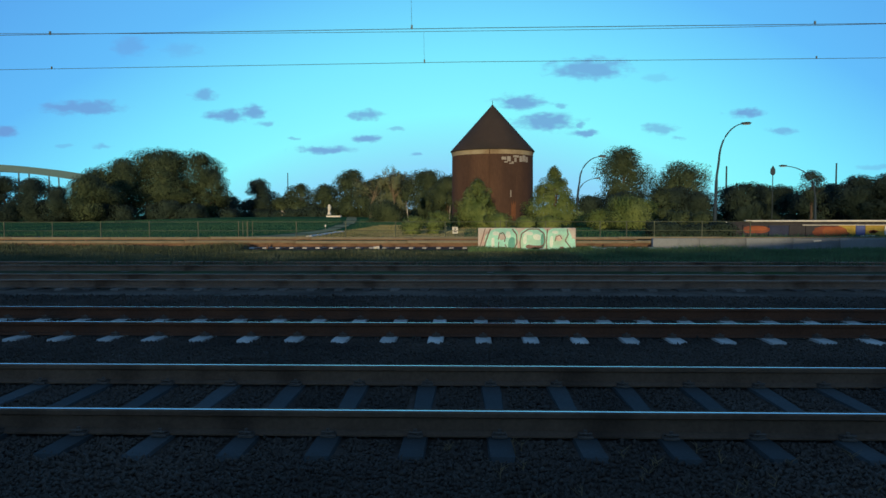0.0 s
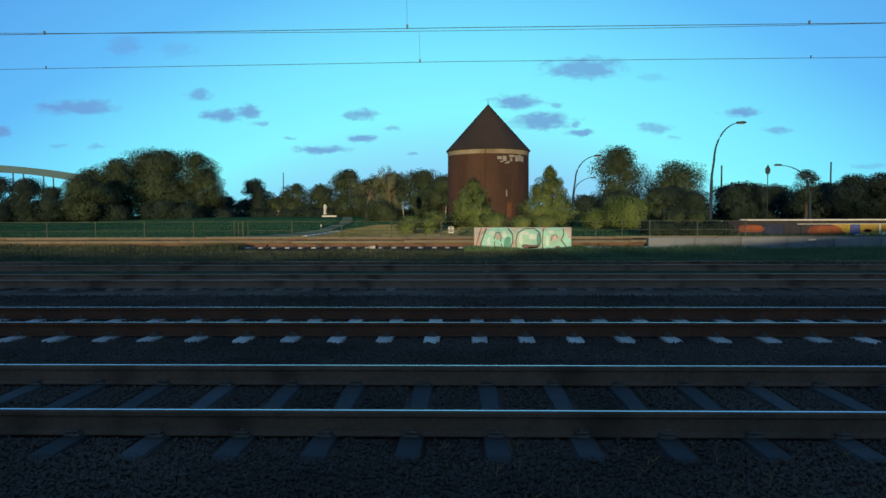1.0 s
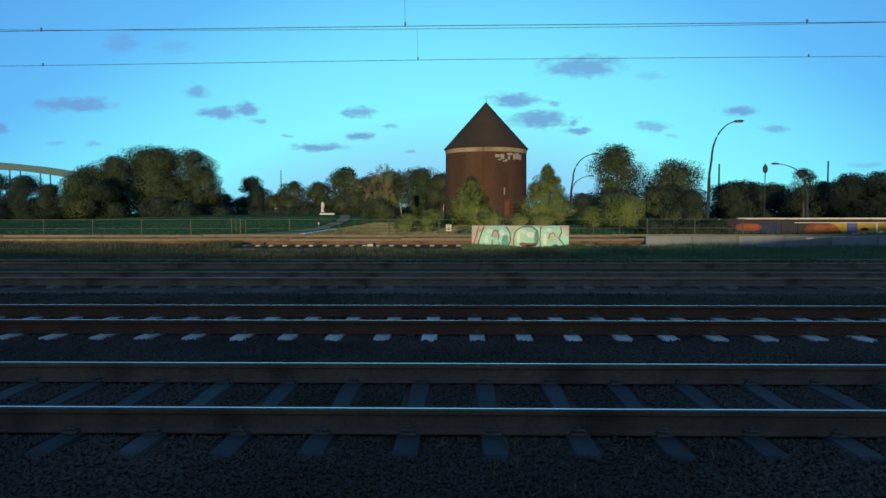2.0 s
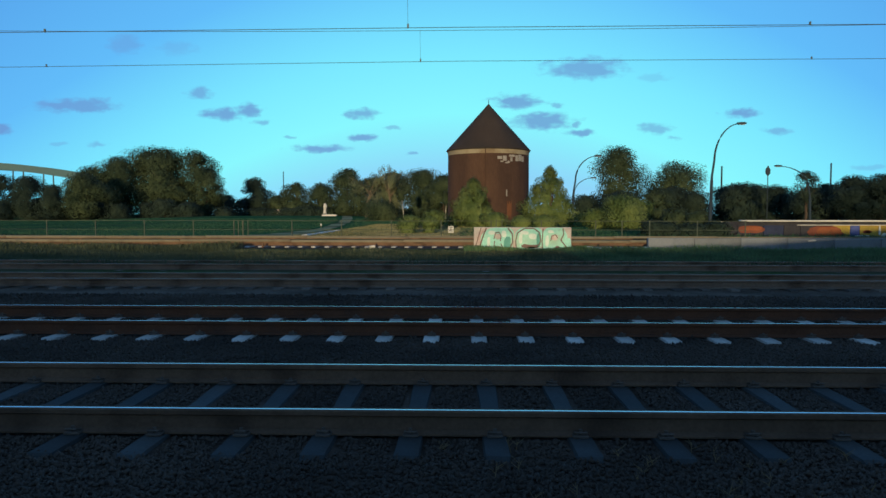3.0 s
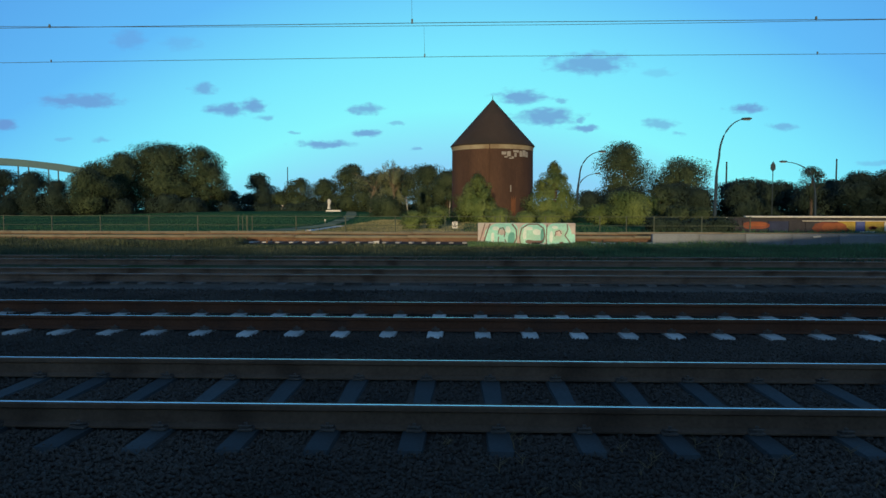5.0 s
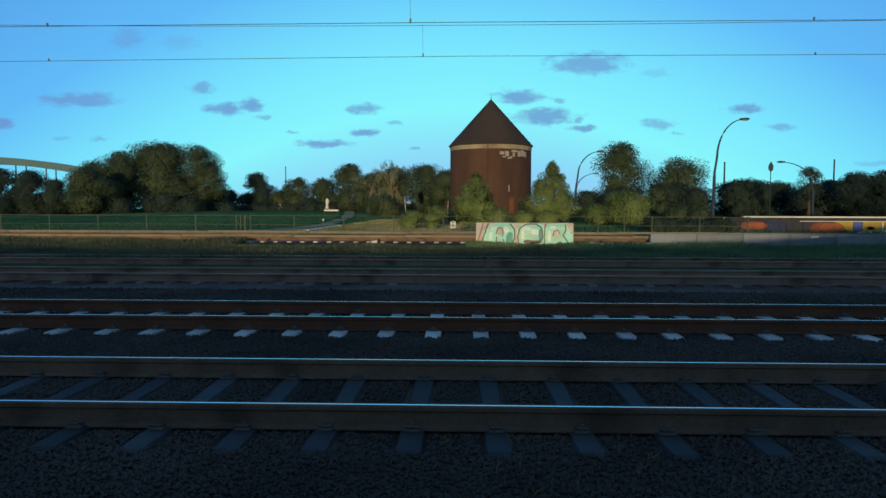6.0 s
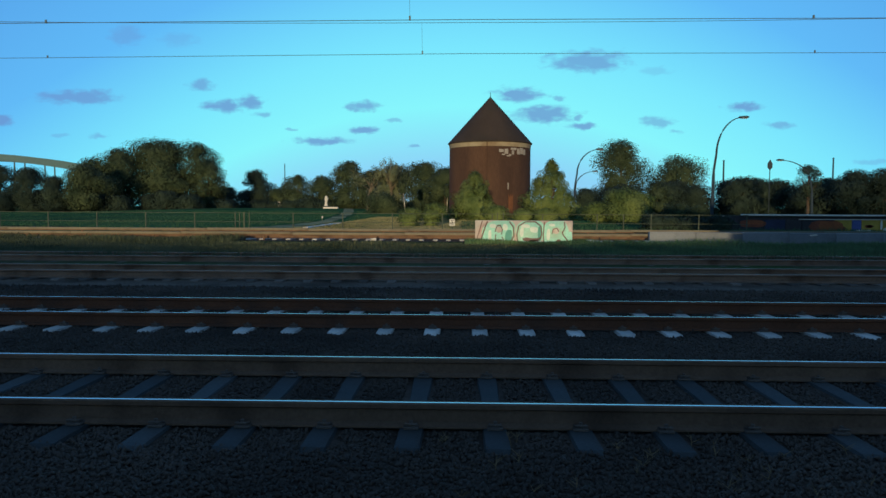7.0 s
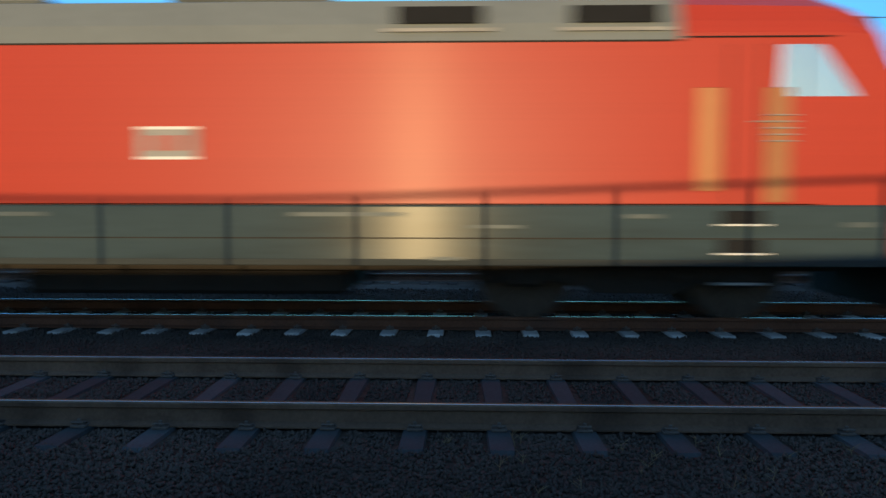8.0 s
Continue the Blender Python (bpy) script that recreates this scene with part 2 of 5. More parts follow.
M = {
    "ballast": mat("ballast", (0.076, 0.057, 0.046), 1.0, spec=0.05, vary=0.6, scale=1.2, fine=26, bump=0.9, dirt=(0.045, 0.032, 0.024), dirt_amount=0.5, bump_dist=0.05),
    "stone": island_mat("ballast_stone", (0.048, 0.037, 0.030), (0.116, 0.090, 0.072)),
    "concrete": mat("sleeper_concrete", (0.58, 0.56, 0.52), 0.85, vary=0.25, scale=3, fine=45, dirt=(0.36, 0.32, 0.28), objvar=0.22),
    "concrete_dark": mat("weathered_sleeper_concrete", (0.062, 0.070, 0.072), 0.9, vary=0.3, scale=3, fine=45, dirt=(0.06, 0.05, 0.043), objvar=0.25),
    "old_wood": mat("old_sleeper", (0.140, 0.112, 0.092), 0.9, vary=0.4, scale=4, fine=40, objvar=0.5),
    "rail_rust": mat("rail_rust", (0.180, 0.112, 0.074), 0.85, vary=0.3, scale=2.5, fine=40, dirt=(0.10, 0.062, 0.042), objvar=0.1),
    "rail_red": mat("rail_red_rust", (0.150, 0.064, 0.036), 0.85, vary=0.3, scale=2.5, fine=40, dirt=(0.12, 0.06, 0.04)),
    "dusty": mat("dusty_ballast", (0.142, 0.106, 0.083), 1.0, spec=0.05, vary=0.5, scale=0.9, fine=20, bump=0.9, dirt=(0.075, 0.055, 0.042), dirt_amount=0.5, bump_dist=0.05),
    "rail_dusty": mat("rail_dusty", (0.250, 0.165, 0.118), 0.9, vary=0.3, scale=2.0, fine=30, dirt=(0.13, 0.08, 0.055)),
    "rail_head": mat("rail_head", (0.80, 0.80, 0.81), 0.16, metal=1.0, vary=0.08, scale=1.0, fine=30, bump=0.02, streak=(0.1, 4, 4)),
    "rail_dull": mat("rail_dull", (0.42, 0.37, 0.34), 0.34, metal=0.8, vary=0.2, scale=1.0, fine=30, bump=0.03),
    "clip": mat("rail_clip", (0.16, 0.13, 0.11), 0.7, metal=0.4, vary=0.3),
    "soil": mat("verge_soil", (0.085, 0.082, 0.050), 1.0, spec=0.0, vary=0.5, scale=0.35, fine=9, bump=0.8, dirt=(0.05, 0.08, 0.03), dirt_amount=0.7, bump_dist=0.06),
    "meadow": mat("meadow", (0.050, 0.135, 0.055), 1.0, spec=0.0, vary=0.35, scale=0.08, fine=2.2, bump=0.8, dirt=(0.115, 0.165, 0.062), dirt_amount=0.5, bump_dist=0.2),
    "path": mat("gravel_path", (0.46, 0.38, 0.19), 1.0, spec=0.0, vary=0.25, scale=0.4, fine=8, bump=0.4, dirt=(0.10, 0.11, 0.06), dirt_amount=0.5),
    "grass": island_mat("verge_grass", (0.068, 0.092, 0.050), (0.150, 0.175, 0.105)),
    "grass_green": island_mat("verge_grass_green", (0.075, 0.165, 0.075), (0.165, 0.285, 0.135)),
    "dry_grass": island_mat("dry_grass", (0.21, 0.205, 0.090), (0.44, 0.39, 0.20)),
    "meadow_grass": island_mat("meadow_grass", (0.034, 0.100, 0.050), (0.060, 0.135, 0.066)),
    "leaf": island_mat("leaf_dark", (0.022, 0.043, 0.024), (0.098, 0.132, 0.064)),
    # haze and shade of the far woods put into a darker, bluer green
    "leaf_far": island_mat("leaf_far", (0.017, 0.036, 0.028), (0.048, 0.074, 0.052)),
    "leaf_light": island_mat("leaf_light", (0.070, 0.118, 0.036), (0.215, 0.270, 0.086)),
    "leaf_grey": island_mat("leaf_grey", (0.095, 0.125, 0.072), (0.240, 0.270, 0.160)),
    "bark_pale": mat("pale_bark", (0.20, 0.165, 0.115), 0.95, vary=0.5, scale=2, fine=9, bump=0.4, dirt=(0.10, 0.08, 0.06), dirt_amount=0.5),
    "bark_white": mat("birch_bark", (0.55, 0.52, 0.45), 0.9, vary=0.5, scale=1.5, fine=5, bump=0.3, dirt=(0.06, 0.05, 0.04), dirt_amount=0.6),
    "stalk": mat("dry_stalk", (0.22, 0.16, 0.09), 0.9, vary=0.3),
    "bark": mat("bark", (0.085, 0.062, 0.045), 0.95, vary=0.4, scale=2, fine=18, bump=0.6),
    "brick": mat("tower_brick", (0.100, 0.056, 0.037), 0.92, vary=0.22, scale=0.35, fine=6, bump=0.3, dirt=(0.062, 0.036, 0.027), dirt_amount=0.6, streak=(1, 1, 0.35)),
    "rust_brick": mat("tower_rust", (0.165, 0.070, 0.036), 0.92, vary=0.35, scale=0.8, fine=8, bump=0.3),
    "roof_tile": mat("cone_roof", (0.056, 0.043, 0.037), 0.85, vary=0.2, scale=0.4, fine=7, bump=0.3, dirt=(0.044, 0.038, 0.033), dirt_amount=0.5),
    "ring": mat("tower_ring", (0.36, 0.31, 0.21), 0.9, vary=0.2, scale=0.8, fine=9, dirt=(0.25, 0.19, 0.12)),
    "pale_paint": mat("pale_paint", (0.33, 0.31, 0.285), 0.85, vary=0.25, scale=3, fine=20),
    "mint": mat("mint_paint", (0.40, 0.80, 0.68), 0.75, vary=0.18, scale=1.6, fine=14, bump=0.05, dirt=(0.42, 0.66, 0.52), dirt_amount=0.35),
    "wall_pale": mat("sprayed_wall", (0.60, 0.55, 0.50), 0.85, vary=0.2, scale=2.5, fine=20, dirt=(0.50, 0.33, 0.30), dirt_amount=0.55),
    "spray_dark": mat("spray_maroon", (0.21, 0.145, 0.13), 0.8, vary=0.3, scale=5, fine=20),
    "spray_teal": mat("spray_teal", (0.14, 0.40, 0.34), 0.8, vary=0.3, scale=3, fine=20),
    "spray_white": mat("spray_white", (0.74, 0.86, 0.78), 0.8, vary=0.15, scale=4, fine=20),
    "fence": mat("fence_steel", (0.095, 0.115, 0.080), 0.75, vary=0.3, scale=2, fine=20, dirt=(0.055, 0.065, 0.045)),
    "cover": mat("cover_board", (0.21, 0.19, 0.135), 0.8, vary=0.2, scale=0.8, fine=12, dirt=(0.12, 0.09, 0.06), objvar=0.12),
    "rust_bed": mat("rusty_ballast", (0.085, 0.052, 0.036), 0.95, vary=0.45, scale=1.1, fine=14, bump=0.8, bump_dist=0.04),
    "slab": mat("slab_concrete", (0.21, 0.235, 0.26), 0.9, vary=0.18, scale=1.2, fine=16, dirt=(0.15, 0.165, 0.18), objvar=0.12),
    "white": mat("white_paint", (0.72, 0.70, 0.64), 0.7, vary=0.1, scale=2, fine=20),
    "orange": mat("orange_paint", (0.27, 0.088, 0.038), 0.75, vary=0.3, scale=1.5, fine=12, dirt=(0.30, 0.09, 0.04)),
    "yellow": mat("yellow_paint", (0.42, 0.30, 0.06), 0.75, vary=0.3, scale=1.5, fine=12, dirt=(0.40, 0.26, 0.05)),
    "blue": mat("blue_paint", (0.08, 0.11, 0.30), 0.75, vary=0.3, scale=1.5, fine=12),
    "rust_red": mat("red_brown_paint", (0.20, 0.065, 0.04), 0.8, vary=0.35, scale=1.5, fine=12),
    "navy": mat("navy_paint", (0.030, 0.040, 0.085), 0.8, vary=0.35, scale=1.2, fine=12),
    "dark_wall": mat("dark_painted_wall", (0.045, 0.045, 0.055), 0.8, vary=0.35, scale=1.2, fine=12),
    "steel_grey": mat("galvanised_steel", (0.030, 0.050, 0.070), 0.6, metal=0.2, vary=0.15, scale=2, fine=20),
    "lamp_glass": mat("lamp_glass", (0.5, 0.5, 0.48), 0.2, vary=0.05),
    "bridge": mat("bridge_paint", (0.090, 0.170, 0.185), 0.7, vary=0.12, scale=0.05, fine=0.8),
    "wire": mat("wire", (0.10, 0.14, 0.15), 0.6, metal=0.6, vary=0.1),
    "loco_red": mat("loco_red", (0.46, 0.048, 0.025), 0.30, vary=0.045, scale=0.8, fine=7, spec=0.060, bump=0.02, coat=0.42, streak=(0.03, 1, 4), bump_dist=0.004),
    "loco_grey": mat("loco_grey", (0.050, 0.072, 0.080), 0.28, vary=0.12, scale=0.8, fine=8, bump=0.02, dirt=(0.034, 0.044, 0.046), dirt_amount=0.35, spec=0.16, streak=(0.3, 1, 2)),
    "skirt_plate": mat("skirt_plate", (0.085, 0.105, 0.108), 0.45, vary=0.15, scale=2, fine=12),
    # darker skirt grey: the bank's shadow put into the colour
    "skirt_shade": mat("skirt_shade", (0.036, 0.042, 0.041), 0.7, vary=0.25, scale=1.5, fine=12, streak=(0.3, 1, 2)),
    "loco_roof": mat("loco_roof", (0.185, 0.20, 0.195), 0.55, vary=0.12, scale=0.6, fine=8, bump=0.03, dirt=(0.105, 0.11, 0.105), dirt_amount=0.4),
    "dull_red": mat("dull_red", (0.20, 0.020, 0.012), 0.6, vary=0.15, scale=2, fine=15),
    "loco_dark": mat("loco_underframe", (0.030, 0.024, 0.019), 0.8, vary=0.4, scale=3, fine=20),
    "wheel": mat("wheel_steel", (0.085, 0.065, 0.05), 0.7, metal=0.4, vary=0.3, scale=4, fine=20),
    "vent": mat("vent_black", (0.012, 0.012, 0.013), 0.8, vary=0.2),
    "glass": mat("train_glass", (0.85, 0.88, 0.86), 0.24, metal=0.97, vary=0.02, bump=0),
    "front_glass": mat("windscreen", (0.02, 0.03, 0.05), 0.06, vary=0.02, bump=0, spec=0.9, coat=0.15),
    # shade and mirrored blue sky on the nose, put into the colour
    "front_panel": mat("front_panel", (0.045, 0.055, 0.10), 0.25, vary=0.15, scale=2, fine=10, bump=0.03, spec=0.5),
    "brass": mat("door_strip", (0.34, 0.16, 0.075), 0.42, metal=0.8, vary=0.06, scale=4, fine=30, bump=0.02),
    "plate": mat("emblem_white", (0.75, 0.72, 0.68), 0.3, vary=0.05, coat=0.3),
    "bank": mat("bank_earth", (0.06, 0.075, 0.04), 0.95, vary=0.4, scale=0.6, fine=10, bump=0.6),
}


def stretch_gloss(m, amount):
    """Draws the highlight out up and down the side and tints it warm."""
    N, L = m.node_tree.nodes, m.node_tree.links
    tan = N.new("ShaderNodeTangent")
    tan.direction_type, tan.axis = "RADIAL", "X"
    b = N["Principled BSDF"]
    b.inputs["Anisotropic"].default_value = amount
    # the low sun's gold is put into the highlight's own colour
    b.inputs["Specular Tint"].default_value = (1.0, 0.92, 0.76, 1)
    L.new(tan.outputs[0], b.inputs["Tangent"])


stretch_gloss(M["loco_red"], 0.86)
stretch_gloss(M["loco_grey"], 0.86)


# ---- building helpers ----
def mesh_of(name, verts, faces, materials, smooth=False, slots=None):
    me = bpy.data.meshes.new(name)
    me.from_pydata([tuple(v) for v in verts], [], [tuple(f) for f in faces])
    for m in materials if isinstance(materials, (list, tuple)) else [materials]:
        me.materials.append(m)
    if slots is not None:
        me.polygons.foreach_set("material_index", slots)
    if smooth:
        me.polygons.foreach_set("use_smooth", [True] * len(me.polygons))
    me.update()
    return me


def mesh_from(name, bm, material, smooth=False):
    me = bpy.data.meshes.new(name)
    bmesh.ops.recalc_face_normals(bm, faces=bm.faces)
    bm.to_mesh(me)
    bm.free()
    for m in material if isinstance(material, (list, tuple)) else [material]:
        me.materials.append(m)
    if smooth:
        me.polygons.foreach_set("use_smooth", [True] * len(me.polygons))
    return me


def part(name, bm, material, parent, label="", smooth=False, at=None):
    """One mesh object, from a bmesh or a ready mesh, under a thing or a part of it."""
    me = bm if isinstance(bm, bpy.types.Mesh) else mesh_from(name, bm, material, smooth)
    ob = new(name, me)
    ob.parent = parent
    if at is not None:
        ob.matrix_basis = at
    if label:
        tagged(ob, label)
    return ob


def thing(name, at, label, category, group="", kind=""):
    ob = new(name)
    ob.empty_display_size = 0.1
    ob.matrix_basis = at
    return tagged(ob, label, category, group, kind)


def box(bm, x0, x1, y0, y1, z0, z1, bevel=0.0):
    r = bmesh.ops.create_cube(bm, size=1.0, matrix=Matrix.LocRotScale(((x0 + x1) / 2, (y0 + y1) / 2, (z0 + z1) / 2), None, (abs(x1 - x0), abs(y1 - y0), abs(z1 - z0))))
    if bevel:
        es = list({e for v in r["verts"] for e in v.link_edges})
        bmesh.ops.bevel(bm, geom=es, offset=bevel, segments=1, affect="EDGES", profile=0.5)
    return bm


def boxed(x0, x1, y0, y1, z0, z1, bevel=0.0):
    return box(bmesh.new(), x0, x1, y0, y1, z0, z1, bevel)


def prism(bm, outline, y0, y1):
    """An outline of (x, z) carried from y0 to y1."""
    a = [bm.verts.new((x, y0, z)) for x, z in outline]
    b = [bm.verts.new((x, y1, z)) for x, z in outline]
    bm.faces.new(a)
    bm.faces.new(b[::-1])
    n = len(a)
    for i in range(n):
        bm.faces.new((a[i], a[(i + 1) % n], b[(i + 1) % n], b[i]))
    return bm


def along_x(bm, section, x0, x1):
    """A section of (y, z) carried from x0 to x1."""
    a = [bm.verts.new((x0, y, z)) for y, z in section]
    b = [bm.verts.new((x1, y, z)) for y, z in section]
    bm.faces.new(a)
    bm.faces.new(b[::-1])
    n = len(a)
    for i in range(n):
        bm.faces.new((a[i], a[(i + 1) % n], b[(i + 1) % n], b[i]))
    return bm


def tube(bm, pts, radii, sides=8):
    """A round bar through points, with a radius at each."""
    rings = []
    for i, p in enumerate(pts):
        p = Vector(p)
        d = (Vector(pts[min(i + 1, len(pts) - 1)]) - Vector(pts[max(i - 1, 0)])).normalized()
        a = d.orthogonal().normalized() if abs(d.z) > 0.9 else d.cross(Vector((0, 0, 1))).normalized()
        b = d.cross(a)
        r = radii[i] if isinstance(radii, (list, tuple)) else radii
        rings.append([bm.verts.new(p + r * (math.cos(6.2832 * k / sides) * a + math.sin(6.2832 * k / sides) * b)) for k in range(sides)])
    for r0, r1 in zip(rings, rings[1:]):
        for k in range(sides):
            bm.faces.new((r0[k], r0[(k + 1) % sides], r1[(k + 1) % sides], r1[k]))
    bm.faces.new(rings[0][::-1])
    bm.faces.new(rings[-1])
    return bm


def disc_wheel(bm, r, y0, y1, seg=28):
    prism(bm, [(r * math.cos(6.2832 * k / seg), r * math.sin(6.2832 * k / seg)) for k in range(seg)], y0, y1)
    return bm


# ---- ground ----
def ground_z(y):
    ys = [-400, 2.0, 3.2, 18.6, 19.6, 29.0, 30.6, 34.5, 36.5, 60, 3000]
    zs = [-0.10, -0.10, -0.024, -0.040, -0.03, 0.0, 0.07, 0.10, 0.30, 0.30, 0.30]
    return float(np.interp(y, ys, zs))


def rise(x, y):
    """The meadow swells up gently towards the far road."""
    ease = lambda f: f * f * (3 - 2 * f)
    f = ease(np.clip((np.asarray(x) + 74) / 30, 0, 1)) * ease(np.clip((3 - np.asarray(x)) / 18, 0, 1)) * ease(np.clip((np.asarray(y) - 55) / 90, 0, 1))
    return 0.92 * f


def build_ground():
    ys = [-400, -100, -30, -12, -4, 0, 2.0, 3.2, 6, 9, 12, 13.6, 15, 17, 18.6, 19.6, 22, 25, 27.5, 29.0, 30.6, 32, 34.5, 36.5, 40, 46, 55, 63, 71, 80, 90, 100, 110, 120, 130, 140, 150, 160, 220, 320, 500, 900, 1600, 3000]
    xs = [-2500, -1200, -600, -300, -200, -140, -100, -86, -75, -68, -61, -55, -48, -42, -37, -32, -28, -24, -21, -18, -15, -12, -6, 0, 6, 12, 18, 24, 32, 42, 55, 75, 100, 140, 200, 300, 600, 1200, 2500]
    verts = [(x, y, ground_z(y) + float(rise(x, y))) for y in ys for x in xs]
    faces, slots = [], []
    n = len(xs)
    for j in range(len(ys) - 1):
        ym = (ys[j] + ys[j + 1]) / 2
        for i in range(n - 1):
            faces.append((j * n + i, j * n + i + 1, (j + 1) * n + i + 1, (j + 1) * n + i))
            slots.append(1 if ym < 2.6 else 0 if ym < 13.4 else 4 if ym < 19 else 1 if ym < 30 else 2 if ym < 35 else 3)
    g = new("ground", mesh_of("ground", verts, faces, [M["ballast"], M["soil"], M["rust_bed"], M["meadow"], M["dusty"]], slots=slots))
    tagged(g, "dark ballast bed running out into a rough green meadow", "ground", kind="structure")


build_ground()


def flat_patch(name, pts, z, material, label, category):
    """An irregular flat sheet laid on the ground; the outline is broken up a little."""
    rng = random.Random(len(name) + len(pts))
    out = []
    for (xa, ya), (xb, yb) in zip(pts, pts[1:] + pts[:1]):
        for k in range(8):
            f = k / 8
            j = 0.02 * math.hypot(xb - xa, yb - ya)
            out.append((xa + (xb - xa) * f + rng.uniform(-j, j) * 0.6, ya + (yb - ya) * f + rng.uniform(-j, j)))
    bm = bmesh.new()
    bm.faces.new([bm.verts.new((x, y, z)) for x, y in out])
    bmesh.ops.triangulate(bm, faces=bm.faces)
    tagged(new(name, mesh_from(name, bm, M[material])), label, category, kind="structure")


flat_patch("gravel_yard", [(-5.5, 38.0), (1.5, 37.6), (1.0, 47.0), (-2.0, 56.0), (-5.0, 60.0), (-8.0, 52.0)], 0.306, "path", "pale gravel yard behind the fence", "gravel")


def footpath():
    """A worn strip that follows the swell of the meadow."""
    rng = random.Random(5)
    verts, faces = [], []
    ys = [38 + 2 * k for k in range(57)]
    for y in ys:
        x = float(np.interp(y, [38, 46, 58, 72, 90, 110, 150], [-11.4, -10.9, -11.2, -12.8, -14.6, -17.6, -24.0]))
        w = float(np.interp(y, [38, 46, 60, 150], [1.7, 0.95, 0.65, 0.9]))
        for sgn in (-1, 1):
            px = x + sgn * (w + rng.uniform(-0.15, 0.15))
            verts.append((px, y, 0.324 + float(rise(px, y))))
    for k in range(len(ys) - 1):
        faces.append((2 * k, 2 * k + 1, 2 * k + 3, 2 * k + 2))
    tagged(new("footpath", mesh_of("footpath", verts, faces, M["path"])), "grey gravel path curving across the meadow", "path", kind="structure")


footpath()
flat_patch("bare_earth", [(-34.0, 38.0), (-22.5, 38.2), (-24.0, 43.0), (-38.0, 47.0)], 0.306, "soil", "bare brown earth at the meadow's edge", "earth")


# ---- railway tracks ----
RAIL_SECTION = [(-0.075, 0.0), (0.075, 0.0), (0.075, 0.012), (0.012, 0.032), (0.010, 0.118), (0.034, 0.130), (0.036, 0.160), (0.026, 0.171), (-0.026, 0.171), (-0.036, 0.160), (-0.034, 0.130), (-0.010, 0.118), (-0.012, 0.032), (-0.075, 0.012)]
HEAD_SECTION = [(-0.026, 0.168), (-0.008, 0.168), (-0.009, 0.1735), (-0.023, 0.1735)]


def sleeper_mesh(name, material, length=2.6, w=0.15, base=0.15, waist=0.012):
    """A prestressed sleeper: bevelled ends, slightly lower in the middle."""
    verts, faces = [], []
    half = length / 2
    stations = [(-half, -0.03, 0.82), (-half + 0.05, 0.0, 1), (-0.45, -0.004, 1), (0, -waist, 0.86), (0.45, -0.004, 1), (half - 0.05, 0.0, 1), (half, -0.03, 0.82)]
    for y, z, k in stations:
        verts += [(-base * k, y, -0.18), (-w * 0.62 * k, y, z), (w * 0.62 * k, y, z), (base * k, y, -0.18)]
    for i in range(len(stations) - 1):
        a, b = i * 4, i * 4 + 4
        for k in range(3):
            faces.append((a + k, a + k + 1, b + k + 1, b + k))
    faces += [(3, 2, 1, 0), tuple(len(verts) - 4 + k for k in range(4))]
    return mesh_of(name, verts, faces, material)


def clip_mesh():
    bm = bmesh.new()
    for s in (-1, 1):
        box(bm, -0.055, 0.055, s * 0.078 - 0.045, s * 0.078 + 0.045, 0.0, 0.022, 0.006)
        tube(bm, [(-0.04, s * 0.06, 0.03), (-0.04, s * 0.125, 0.045), (0.04, s * 0.125, 0.045), (0.04, s * 0.06, 0.03)], 0.008, 5)
        tube(bm, [(0, s * 0.095, 0.0), (0, s * 0.095, 0.062)], 0.014, 6)
    return mesh_from("rail_clip", bm, M["clip"])


def track(y_near, x_first, pitch, z, reach, material, rail_material, head_material, label, clips=True, length=2.6, w=0.15):
    yc = y_near + 0.7535
    t = thing("railway_track", pose(0, yc, z), label, "railway track", "parallel railway tracks", "structure")
    for s in (-1, 1):
        r = part("rail", along_x(bmesh.new(), RAIL_SECTION, -160, 160), rail_material, t, "rusty rail with a rolled top", at=pose(0, s * 0.7535, -0.004))
        part("rail_head", along_x(bmesh.new(), HEAD_SECTION, -160, 160), head_material, r, "worn running surface")
    me = sleeper_mesh("sleeper", material, length, w)
    cm = clip_mesh() if clips else None
    n0, n1 = math.ceil((-reach - x_first) / pitch), math.floor((reach - x_first) / pitch)
    rng = random.Random(int(y_near * 10))
    for k in range(n0, n1 + 1):
        x = x_first + k * pitch
        s = part("sleeper", me, None, t, at=pose(x + rng.uniform(-0.012, 0.012), rng.uniform(-0.015, 0.015), rng.uniform(-0.004, 0.003), 0, 0, rng.uniform(-0.5, 0.5)))
        if clips and abs(x) < reach * 0.6:
            for side in (-1, 1):
                part("rail_clip", cm, None, s, at=pose(0, side * 0.7535, -0.004))
    # the far ends of the bed, out along the line
    verts, faces = [], []
    for k in range(math.ceil((-80 - x_first) / pitch), math.floor((80 - x_first) / pitch)):
        if n0 <= k <= n1:
            continue
        o = len(verts)
        verts += [(v.co.x + x_first + k * pitch, v.co.y, v.co.z) for v in me.vertices]
        faces += [tuple(i + o for i in p.vertices) for p in me.polygons]
    far = part("sleepers_beyond", mesh_of("sleepers_beyond", verts, faces, material), None, t)
    tagged(far, kind="stuff")
    return t


